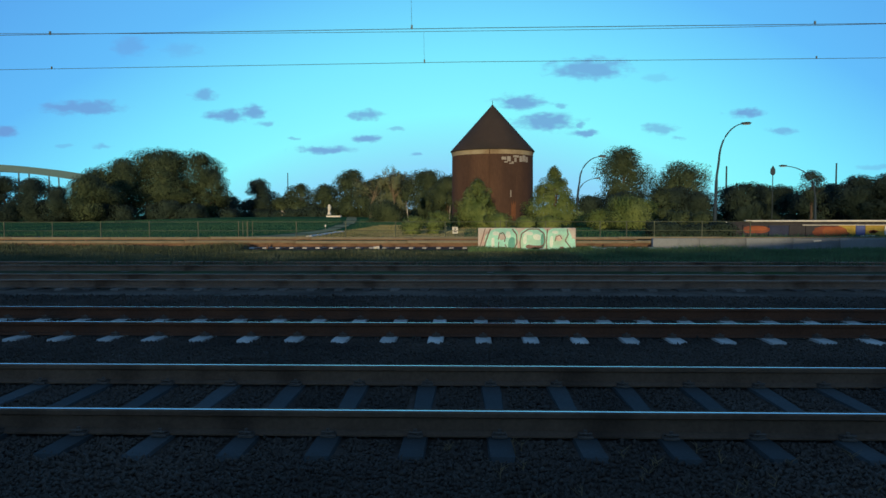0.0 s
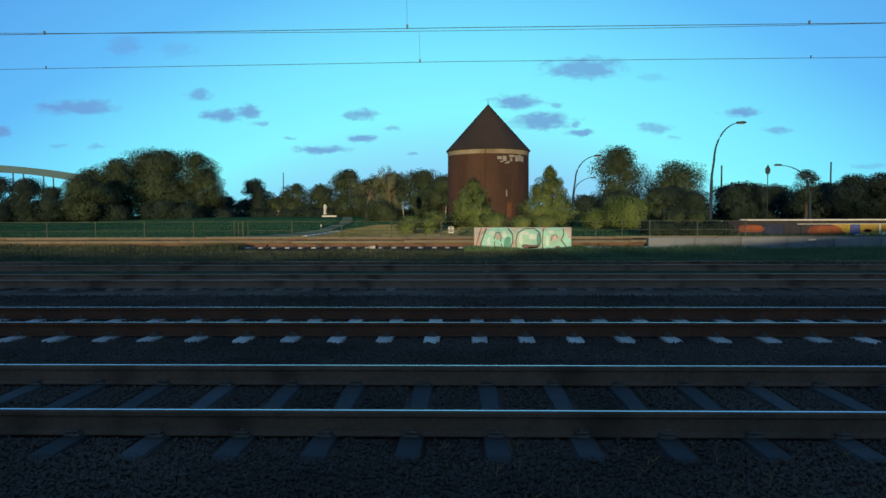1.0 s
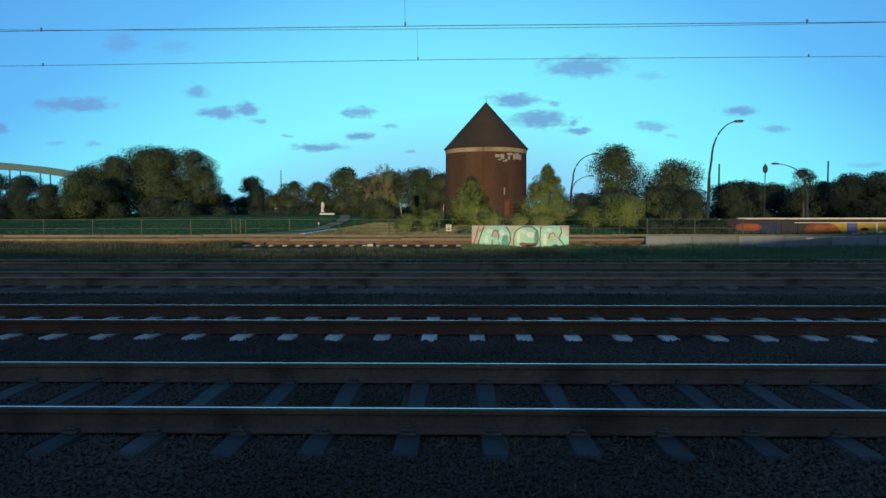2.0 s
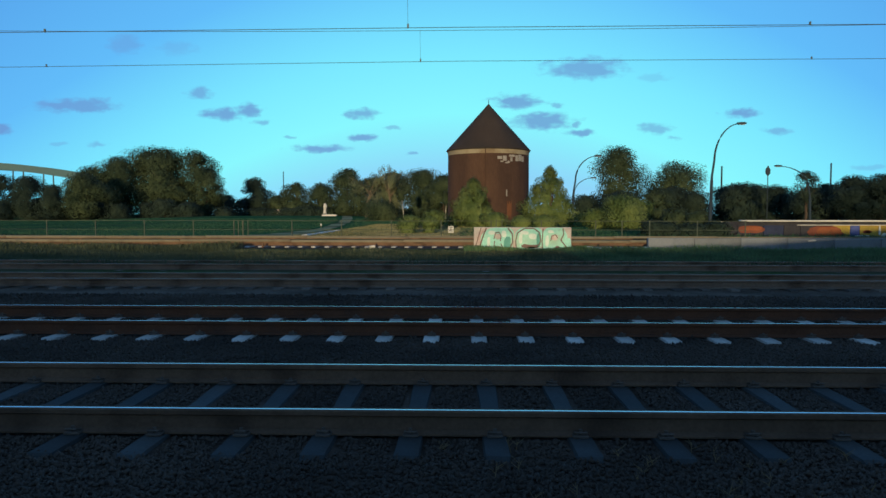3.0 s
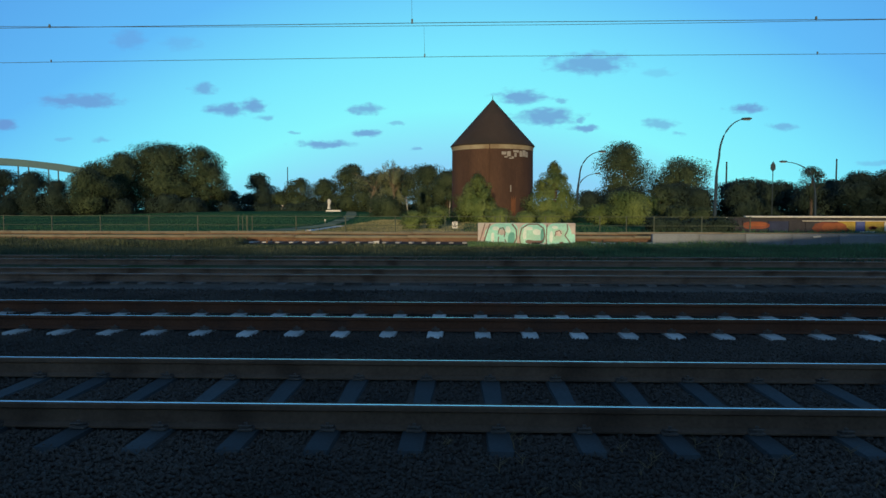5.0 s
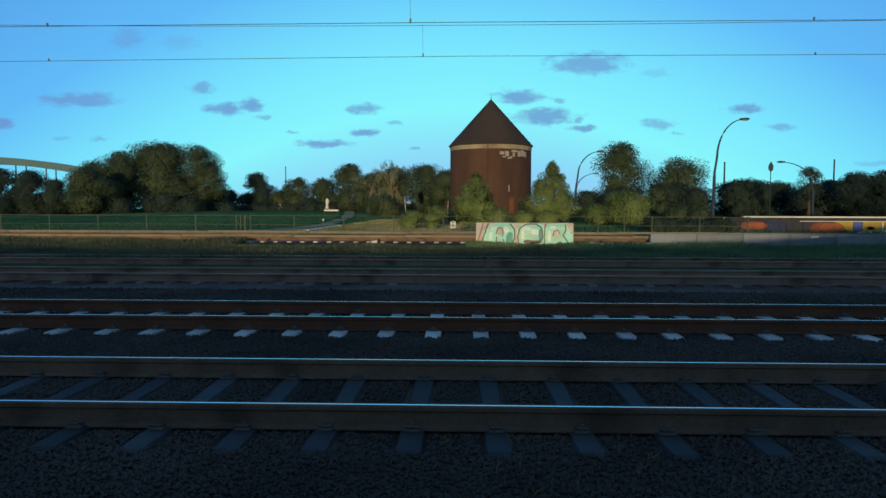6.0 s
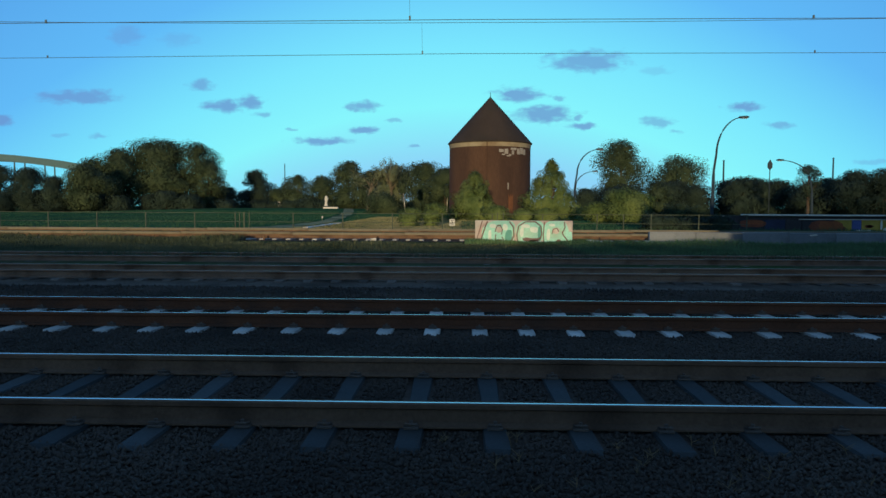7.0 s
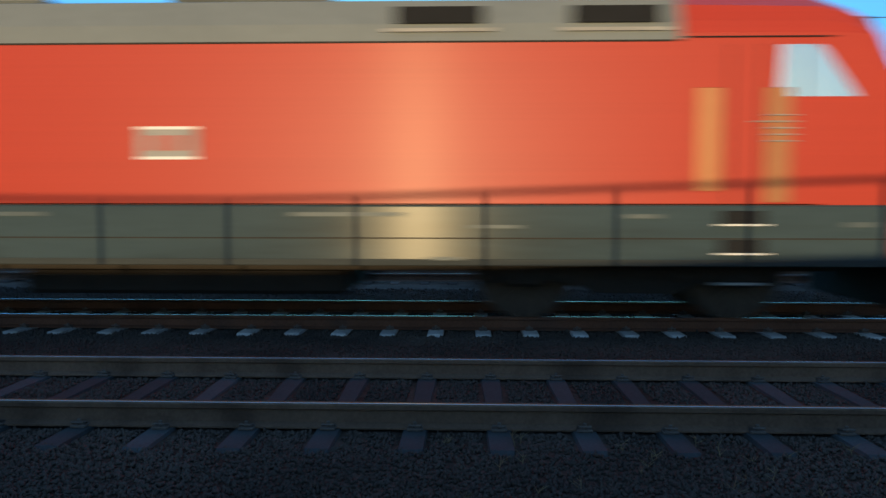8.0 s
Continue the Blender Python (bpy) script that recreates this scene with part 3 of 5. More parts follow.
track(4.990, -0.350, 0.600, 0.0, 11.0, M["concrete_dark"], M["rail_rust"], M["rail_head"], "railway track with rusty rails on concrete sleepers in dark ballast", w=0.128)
track(9.118, -0.350, 0.6024, 0.0, 16.0, M["concrete"], M["rail_red"], M["rail_head"], "railway track with polished rails on pale concrete sleepers", length=2.40)
track(15.15, -0.250, 0.600, 0.0, 20.0, M["old_wood"], M["rail_dusty"], M["rail_dull"], "older railway track with brown rails on dark sleepers", clips=False, length=2.3)
track(20.10, 0.100, 0.650, -0.03, 24.0, M["old_wood"], M["rail_dusty"], M["rail_dull"], "overgrown siding with rusty rails sunk in grass", clips=False)
track(31.95, 0.050, 0.600, 0.13, 34.0, M["concrete"], M["rail_rust"], M["rail_dull"], "railway track on reddish ballast beside a covered conductor rail", clips=False)


def conductor_rail(y, z):
    t = thing("conductor_rail", pose(0, y, 0), "tan cover boards over a conductor rail on short brackets", "conductor rail", kind="structure")
    part("power_rail", along_x(bmesh.new(), [(-0.04, z - 0.16), (0.04, z - 0.16), (0.04, z - 0.06), (-0.04, z - 0.06)], -60, 60), M["rail_rust"], t)
    bm = bmesh.new()
    along_x(bm, [(-0.11, z - 0.10), (-0.085, z - 0.10), (-0.085, z - 0.02), (0.085, z - 0.02), (0.085, z - 0.10), (0.11, z - 0.10), (0.11, z), (-0.11, z)], -2.49, 2.49)
    board = mesh_from("cover_board", bm, M["cover"])
    brk = mesh_from("bracket", boxed(-0.04, 0.04, -0.03, 0.05, 0.0, z - 0.14, 0.008), M["rail_rust"])
    for k in range(-11, 12):
        part("cover_board", board, None, t, at=pose(k * 5.0, 0, random.Random(k).uniform(-0.012, 0.012)))
        part("bracket", brk, None, t, at=pose(k * 5.0 + 1.2, 0, 0.06))
    return t


conductor_rail(31.35, 0.43)
conductor_rail(34.6, 0.50)


# ---- loose ballast ----
def stones(name, count, zone, size, seed, label):
    rng = np.random.RandomState(seed)
    base = np.array([(1, 0, 0), (0, 1, 0), (-1, 0, 0), (0, -1, 0), (0, 0, 1), (0, 0, -1)], float)
    tris = np.array([(0, 1, 4), (1, 2, 4), (2, 3, 4), (3, 0, 4), (1, 0, 5), (2, 1, 5), (3, 2, 5), (0, 3, 5)])
    x0, x1, y0, y1 = zone
    pos = np.stack([rng.uniform(x0, x1, count * 3), rng.uniform(y0, y1, count * 3)], 1)
    pos = pos[np.abs(pos[:, 0]) < 0.66 * pos[:, 1] + 1.5]
    # keep the rails and the sleepers' tops clear
    keep = np.ones(len(pos), bool)
    for yc, xf, p in ((5.7435, -0.350, 0.600), (9.8715, -0.350, 0.6024), (15.9035, -0.25, 0.6)):
        dy = np.abs(pos[:, 1] - yc)
        dx = np.abs((pos[:, 0] - xf + p / 2) % p - p / 2)
        keep &= ~((dy < 1.20) & (dx < 0.125)) & ~(np.abs(dy - 0.7535) < 0.10)
    pos = pos[keep][:count]
    n = len(pos)
    s = rng.uniform(*size, (n, 1, 1)) * rng.uniform(0.6, 1.25, (n, 1, 3))
    ang = rng.uniform(0, 6.283, n)
    v = (base[None] + rng.uniform(-0.38, 0.38, (n, 6, 3))) * s * 1.25
    c, sn = np.cos(ang)[:, None], np.sin(ang)[:, None]
    v = np.stack([v[:, :, 0] * c - v[:, :, 1] * sn, v[:, :, 0] * sn + v[:, :, 1] * c, v[:, :, 2]], 2)
    z = np.array([ground_z(y) for y in pos[:, 1]]) + s[:, 0, 2] * rng.uniform(0.1, 0.9, n)
    v += np.concatenate([pos, z[:, None]], 1)[:, None, :]
    f = tris[None] + (np.arange(n) * 6)[:, None, None]
    me = bpy.data.meshes.new(name)
    me.vertices.add(n * 6)
    me.vertices.foreach_set("co", v.reshape(-1))
    nf = n * len(tris)
    me.loops.add(nf * 3)
    me.loops.foreach_set("vertex_index", f.reshape(-1).astype(np.int32))
    me.polygons.add(nf)
    me.polygons.foreach_set("loop_start", np.arange(0, nf * 3, 3, dtype=np.int32))
    me.materials.append(M["stone"])
    me.update(calc_edges=True)
    tagged(new(name, me), label, "ballast", kind="stuff")


stones("ballast_stones", 90000, (-8, 8, 3.0, 9.0), (0.008, 0.017), 3, "dark angular track ballast between the near sleepers")
stones("ballast_stones", 34000, (-12, 12, 9.0, 13.8), (0.012, 0.026), 4, "dark angular track ballast between the middle tracks")


# ---- the train ----
def wheelset(bm_r, y_out):
    bm = bmesh.new()
    for s in (-1, 1):
        disc_wheel(bm, bm_r, s * 0.68, s * 0.815)
        disc_wheel(bm, bm_r + 0.03, s * 0.68 - 0.015, s * 0.68 + 0.015)
        disc_wheel(bm, 0.2, s * 0.815, s * 0.86, 14)
        for k in range(4):
            a = k * math.pi / 2 + 0.4
            box(bm, 0.36 * math.cos(a) - 0.05, 0.36 * math.cos(a) + 0.05, s * 0.80, s * 0.83, 0.36 * math.sin(a) - 0.05, 0.36 * math.sin(a) + 0.05)
    tube(bm, [(0, -0.7, 0), (0, 0.7, 0)], 0.09, 10)
    return bm


def bogie_frame(bm, x, half, z):
    for s in (-1, 1):
        y = s * 1.02
        prism(bm, [(x - half - 0.55, z + 0.05), (x - half - 0.3, z - 0.12), (x - 0.9, z - 0.12), (x - 0.5, z - 0.28), (x + 0.5, z - 0.28), (x + 0.9, z - 0.12), (x + half + 0.3, z - 0.12), (x + half + 0.55, z + 0.05), (x + half + 0.5, z + 0.2), (x - half - 0.5, z + 0.2)], y - 0.07, y + 0.07)
        for a in (-half, half):
            box(bm, x + a - 0.2, x + a + 0.2, y - 0.13, y + 0.13, z - 0.2, z + 0.16, 0.04)
            for d in (-0.42, 0.42):
                tube(bm, [(x + a + d, y, z - 0.15), (x + a + d, y, z + 0.3)], 0.10, 10)
        tube(bm, [(x - 0.35, y + s * 0.1, z + 0.3), (x + 0.6, y + s * 0.1, z - 0.1)], 0.05, 8)
        for d in (-0.25, 0.25):
            tube(bm, [(x + d, y, z - 0.1), (x + d, y, z + 0.42)], 0.13, 10)
    box(bm, x - 0.5, x + 0.5, -0.95, 0.95, z - 0.1, z + 0.25)


def mirrored(pts, length):
    return [(length - x, z) for x, z in pts][::-1]


AXLES = (2.12, 4.77, 13.43, 16.08)
LOCO_L = 18.2


def locomotive():
    """Front at x = 0, running towards -x; z from the rail tops."""
    L = LOCO_L
    t = thing("electric_locomotive", pose(0, 9.87, RAIL_Z), "red electric locomotive with grey skirt and grey roof", "locomotive")
    # red body: one side outline with raked noses, drawn in towards the ends
    nose = [(0.0, 1.44), (0.03, 1.75), (0.13, 2.03), (0.37, 2.74), (0.68, 3.45), (0.80, 3.66), (0.98, 3.84), (1.34, 3.97), (3.03, 4.02)]
    outline = nose + [(3.03, 3.346)] + [(L - 3.03, 3.346)] + mirrored(nose, L)
    bm = bmesh.new()
    rows = []
    for y, back, k in ((-1.475, 0.15, 0.05), (-1.44, 0.07, 0.30), (-1.36, 0.03, 0.62), (-1.15, 0.0, 0.86), (-0.6, 0.0, 1.0), (0.6, 0.0, 1.0), (1.15, 0.0, 0.86), (1.36, 0.03, 0.62), (1.44, 0.07, 0.30), (1.475, 0.15, 0.05)):
        row = []
        for x, z in outline:
            if x < 1.3:
                x += back
            elif x > L - 1.3:
                x -= back
            row.append(bm.verts.new((x, y, 3.4 + (z - 3.4) * k if z > 3.4 else z)))
        rows.append(row)
    n = len(outline)
    for p, q in zip(rows, rows[1:]):
        for i in range(n):
            bm.faces.new((p[i], p[(i + 1) % n], q[(i + 1) % n], q[i]))
    bm.faces.new(rows[0])
    bm.faces.new(rows[-1][::-1])
    body = part("body", bm, M["loco_red"], t, "bright red painted side and raked cab fronts")
    for y in (-1.482, 1.482):
        sd = 1 if y > 0 else -1
        for flip in (0, 1):
            fx = (lambda x: x) if not flip else (lambda x: L - x)
            # cab side window and its pillar, door with two bright strips
            w = part("cab_window", prism(bmesh.new(), [(fx(1.00), 2.695), (fx(1.91), 2.695), (fx(1.88), 3.29), (fx(1.46), 3.29), (fx(1.39), 3.23)], y - 0.006, y + 0.006), M["glass"], t, "cab side window mirroring bright sky")
            part("window_bar", boxed(fx(1.62) - 0.012, fx(1.62) + 0.012, y + sd * 0.008, y + sd * 0.016, 2.695, 3.30), M["vent"], w)
            for a, b, low in ((1.78, 2.03, 1.47), (2.58, 2.82, 1.60)):
                part("door_strip", boxed(fx(a), fx(b), y - 0.008, y + sd * 0.010, low, 2.80, 0.004), M["brass"], t, "polished metal strip beside the cab door")
            for k in range(5):
                part("grab_bar", tube(bmesh.new(), [(fx(1.72), y + sd * 0.03, 2.18 + 0.075 * k), (fx(2.2 if k == 3 else 2.05), y + sd * 0.03, 2.18 + 0.075 * k)], 0.009, 6), M["pale_paint"], t)
            part("door_seam", boxed(fx(2.10) - 0.008, fx(2.10) + 0.008, y - 0.003, y + sd * 0.004, 1.46, 3.30), M["vent"], t)
            part("door_seam", boxed(fx(2.46) - 0.008, fx(2.46) + 0.008, y - 0.003, y + sd * 0.004, 1.46, 3.30), M["vent"], t)
            part("gutter", boxed(min(fx(1.3), fx(3.0)), max(fx(1.3), fx(3.0)), y - 0.004, y + sd * 0.012, 3.372, 3.39), M["vent"], t)
            # steps let into the skirt
            for z in (0.88, 1.22):
                st = part("step_recess", boxed(min(fx(2.05), fx(2.55)), max(fx(2.05), fx(2.55)), y - 0.01, y + sd * 0.022, z, z + 0.15, 0.008), M["vent"], t)
                part("step_edge", boxed(min(fx(2.02), fx(2.58)), max(fx(2.02), fx(2.58)), y, y + sd * 0.06, z - 0.025, z - 0.004), M["plate"], st, "bright worn step edge")
            part("hanging_step", boxed(min(fx(2.05), fx(2.6)), max(fx(2.05), fx(2.6)), y - sd * 0.02, y + sd * 0.06, 0.50, 0.525), M["pale_paint"], t)
            # small plates on the skirt
            for a, b, z0, z1 in ((3.25, 3.65, 1.28, 1.33), (4.9, 5.5, 1.16, 1.20), (6.3, 7.6, 1.30, 1.35), (5.6, 5.95, 0.78, 0.82), (0.75, 1.1, 1.18, 1.24)):
                part("skirt_plate", boxed(min(fx(a), fx(b)), max(fx(a), fx(b)), y - 0.004, y + sd * 0.024, z0, z1), M["skirt_plate"], t)
        # emblem: plain white plate with a red field and bars
        e = part("emblem", boxed(8.76, 9.46, y - 0.004, y + sd * 0.010, 1.98, 2.36, 0.01), M["pale_paint"], t, "white emblem plate with red edging")
        for x0, x1, z0, z1, m in ((8.76, 9.46, 1.975, 2.01, "plate"), (8.76, 9.46, 2.33, 2.365, "plate"), (8.90, 9.05, 2.08, 2.26, "loco_red"), (9.16, 9.31, 2.08, 2.26, "loco_red")):
            part("emblem_bar", boxed(x0, x1, y, y + sd * 0.016, z0, z1), M[m], e)
        # seam lines of the side
        for z in (1.448,):
            part("side_seam", boxed(1.4, L - 1.4, y - 0.004, y + sd * 0.004, z - 0.006, z + 0.006), M["loco_dark"], t)
    # grey skirt
    bm = boxed(0.52, L - 0.52, -1.492, 1.492, 0.71, 1.444, 0.03)
    skirt = part("skirt", bm, M["loco_grey"], t, "grey lower side")
    part("skirt_rib", boxed(0.5, L - 0.5, -1.498, 1.498, 1.035, 1.050), M["loco_dark"], skirt)
    # strip coloured as the bank's shadow along the skirt's foot
    part("skirt_edge", boxed(0.5, L - 0.5, -1.496, 1.496, 0.712, 0.80, 0.01), M["skirt_shade"], skirt)
    # grey roof with vents
    bm = bmesh.new()
    along_x(bm, [(-1.470, 3.352), (-1.44, 3.56), (-1.32, 3.86), (-0.9, 3.985), (0.9, 3.985), (1.32, 3.86), (1.44, 3.56), (1.470, 3.352)], 3.034, L - 3.034)
    roof = part("roof", bm, M["loco_roof"], t, "grey sloping roof panels")
    part("roof_edge", boxed(3.05, L - 3.05, -1.484, 1.484, 3.332, 3.354), M["loco_dark"], roof)
    for x in (3.27, L - 4.30, L - 6.36):
        for s in (-1, 1):
            v = part("roof_vent", boxed(x, x + 1.03, s * 1.452 - 0.035, s * 1.452 + 0.01, 3.56, 3.75), M["vent"], roof, "dark roof vent")
            part("vent_frame", boxed(x - 0.12, x + 1.15, s * 1.46 - 0.03, s * 1.46 + 0.006, 3.46, 3.50), M["pale_paint"], v)
            for k in range(4):
                part("slat", boxed(x, x + 1.03, s * 1.46 - 0.01, s * 1.46 + 0.012, 3.58 + k * 0.045, 3.588 + k * 0.045), M["loco_dark"], v)
    for x in (3.4, 12.0):
        p = part("pantograph", boxed(x, x + 1.9, -0.6, 0.6, 3.99, 4.04), M["loco_dark"], roof, "folded pantograph")
        part("pantograph_arm", tube(bmesh.new(), [(x + 0.1, 0, 4.05), (x + 1.8, 0, 4.19)], 0.03, 6), M["loco_dark"], p)
    for x0, x1 in ((5.6, 7.3), (8.9, 11.0)):
        part("roof_box", boxed(x0, x1, -0.85, 0.85, 3.99, 4.10, 0.05), M["loco_roof"], roof)
    # cab fronts
    for flip in (0, 1):
        fx = (lambda x: x) if not flip else (lambda x: L - x)
        bm = bmesh.new()
        prism(bm, [(fx(0.265), 2.48), (fx(0.35), 2.74), (fx(0.66), 3.45), (fx(0.78), 3.67), (fx(0.90), 3.67), (fx(0.76), 3.45), (fx(0.45), 2.74), (fx(0.37), 2.48)], -1.24, 1.24)
        part("windscreen", bm, M["front_glass"], t, "dark windscreen mirroring the sky")
        # nose panel whose blue-grey stands for shade and sky reflection
        bm = prism(bmesh.new(), [(fx(-0.005), 1.55), (fx(0.015), 1.75), (fx(0.115), 2.03), (fx(0.225), 2.36), (fx(0.33), 2.36), (fx(0.22), 2.03), (fx(0.13), 1.75), (fx(0.11), 1.55)], -1.18, 1.18)
        part("front_panel", bm, M["front_panel"], t, "panel below the windscreen, coloured blue-grey for shade and mirrored sky")
        for y in (-1.402, 1.402):
            slot = part("apron_slot", boxed(min(fx(0.12), fx(0.42)), max(fx(0.12), fx(0.42)), y - 0.008, y + 0.008, 1.02, 1.14), M["vent"], t, "dark slot in the buffer beam")
            part("slot_edge", boxed(min(fx(0.10), fx(0.44)), max(fx(0.10), fx(0.44)), y - 0.012, y + 0.012, 0.995, 1.017), M["pale_paint"], slot)
        apron = prism(bmesh.new(), [(fx(0.03), 1.39), (fx(0.05), 1.0), (fx(0.30), 0.74), (fx(0.62), 0.74), (fx(0.42), 1.39)], -1.40, 1.40)
        part("front_apron", apron, M["dull_red"], t, "red buffer beam")
        part("front_band", boxed(min(fx(0.04), fx(0.4)), max(fx(0.04), fx(0.4)), -1.40, 1.40, 1.402, 1.47, 0.02), M["pale_paint"], t, "pale front band")
        part("snow_plough", boxed(min(fx(0.10), fx(0.25)), max(fx(0.10), fx(0.25)), -1.2, 1.2, 0.16, 0.72, 0.03), M["loco_dark"], t)
        for y in (-0.875, 0.875):
            b = part("buffer", tube(bmesh.new(), [(fx(0.05), y, 1.06), (fx(-0.46), y, 1.06)], [0.14, 0.10], 12), M["loco_dark"], t)
            part("buffer_plate", boxed(min(fx(-0.46), fx(-0.52)), max(fx(-0.46), fx(-0.52)), y - 0.27, y + 0.27, 0.89, 1.23, 0.02), M["loco_dark"], b)
            part("headlight", tube(bmesh.new(), [(fx(0.20), y, 1.66), (fx(0.10), y, 1.66)], 0.11, 12), M["lamp_glass"], t, "round headlight")
    # running gear
    part("underframe", boxed(1.0, L - 1.0, -1.0, 1.0, 0.62, 0.75), M["loco_dark"], t)
    part("transformer", boxed(7.0, 11.2, -1.0, 1.0, 0.30, 0.60, 0.05), M["loco_dark"], t)
    for x in (3.445, 14.755):
        bm = bmesh.new()
        bogie_frame(bm, x, 1.325, 0.625)
        part("bogie", bm, M["loco_dark"], t, "dark bogie frame")
    ws = mesh_from("wheelset", wheelset(0.625, 0.8), M["wheel"])
    wheels = [part("wheelset", ws, None, t, "brown steel wheels on one axle", at=pose(x, 0, 0.625)) for x in AXLES]
    return t, wheels


def coach():
    L = 26.0
    t = thing("passenger_coach", pose(0, 9.87, RAIL_Z), "dark red passenger coach coupled behind the locomotive", "railway coach")
    bm = bmesh.new()
    along_x(bm, [(-1.41, 0.95), (-1.41, 2.9), (-1.36, 3.2), (-1.1, 3.62), (-0.6, 3.84), (0.6, 3.84), (1.1, 3.62), (1.36, 3.2), (1.41, 2.9), (1.41, 0.95)], 0.0, L)
    part("body", bm, M["loco_red"], t)
    part("end_door", boxed(-0.05, 0.0, -0.6, 0.6, 1.0, 3.1, 0.02), M["loco_dark"], t)
    for k in range(10):
        for y in (-1.415, 1.415):
            part("window", boxed(2.6 + k * 2.1, 3.9 + k * 2.1, y - 0.008, y + 0.008, 1.95, 2.85, 0.004), M["front_glass"], t)
    part("underframe", boxed(0.4, L - 0.4, -1.2, 1.2, 0.7, 0.96), M["loco_dark"], t)
    for x in (3.5, L - 3.5):
        bm = bmesh.new()
        bogie_frame(bm, x, 1.25, 0.52)
        part("bogie", bm, M["loco_dark"], t)
    ws = mesh_from("wheelset", wheelset(0.52, 0.8), M["wheel"])
    for y in (-0.875, 0.875):
        part("buffer", tube(bmesh.new(), [(0.02, y, 1.06), (-0.32, y, 1.06)], [0.12, 0.2], 12), M["loco_dark"], t)
    return t, [part("wheelset", ws, None, t, at=pose(x, 0, 0.52)) for x in (2.25, 4.75, L - 4.75, L - 2.25)]


LOCO, LOCO_WHEELS = locomotive()
COACH, COACH_WHEELS = coach()


# ---- overhead lines ----
def overhead(y_left, y_right, z_contact, sag_left, z_carrier, droppers, label):
    """Contact wire, carrying cable and droppers, sagging a little towards one side."""
    t = thing("overhead_line", pose(0, 0, 0), label, "overhead wire", "overhead lines", "structure")

    def y_at(x):
        return y_left + (y_right - y_left) * (x + 15) / 30

    xs = [-70 + 2.0 * k for k in range(71)]
    dz = lambda x: sag_left * min(0, x) / -12.0 if x < 0 else 0.02 * x / 10
    part("contact_wire", tube(bmesh.new(), [(x, y_at(x), z_contact + dz(x)) for x in xs], 0.0075, 6), M["wire"], t)
    part("carrier_wire", tube(bmesh.new(), [(x, y_at(x), z_carrier + dz(x) * 0.5 + 0.0006 * x * x) for x in xs], 0.007, 6), M["wire"], t)
    for x in droppers:
        if x < -5 or x > 5:
            part("clamp", boxed(x - 0.02, x + 0.02, y_at(x) - 0.015, y_at(x) + 0.015, z_contact + dz(x) - 0.01, z_contact + dz(x) + 0.07, 0.004), M["wire"], t)
            continue
        d = part("dropper", tube(bmesh.new(), [(x, y_at(x), z_contact + dz(x)), (x - 0.02, y_at(x), z_carrier + dz(x) * 0.5 + 0.0006 * x * x)], 0.0035, 5), M["wire"], t)
        part("clamp", boxed(x - 0.02, x + 0.02, y_at(x) - 0.015, y_at(x) + 0.015, z_contact + dz(x) - 0.01, z_contact + dz(x) + 0.09, 0.004), M["wire"], d)
    return t


overhead(15.9, 15.9, 5.708, -0.075, 6.95, (-9.34, -1.16, 7.67), "thin overhead contact wire with droppers above the tracks")
overhead(20.8, 20.8, 6.015, -0.110, 6.90, (-12.2, -1.15, 10.1), "thin overhead contact wire hung from a carrying cable")


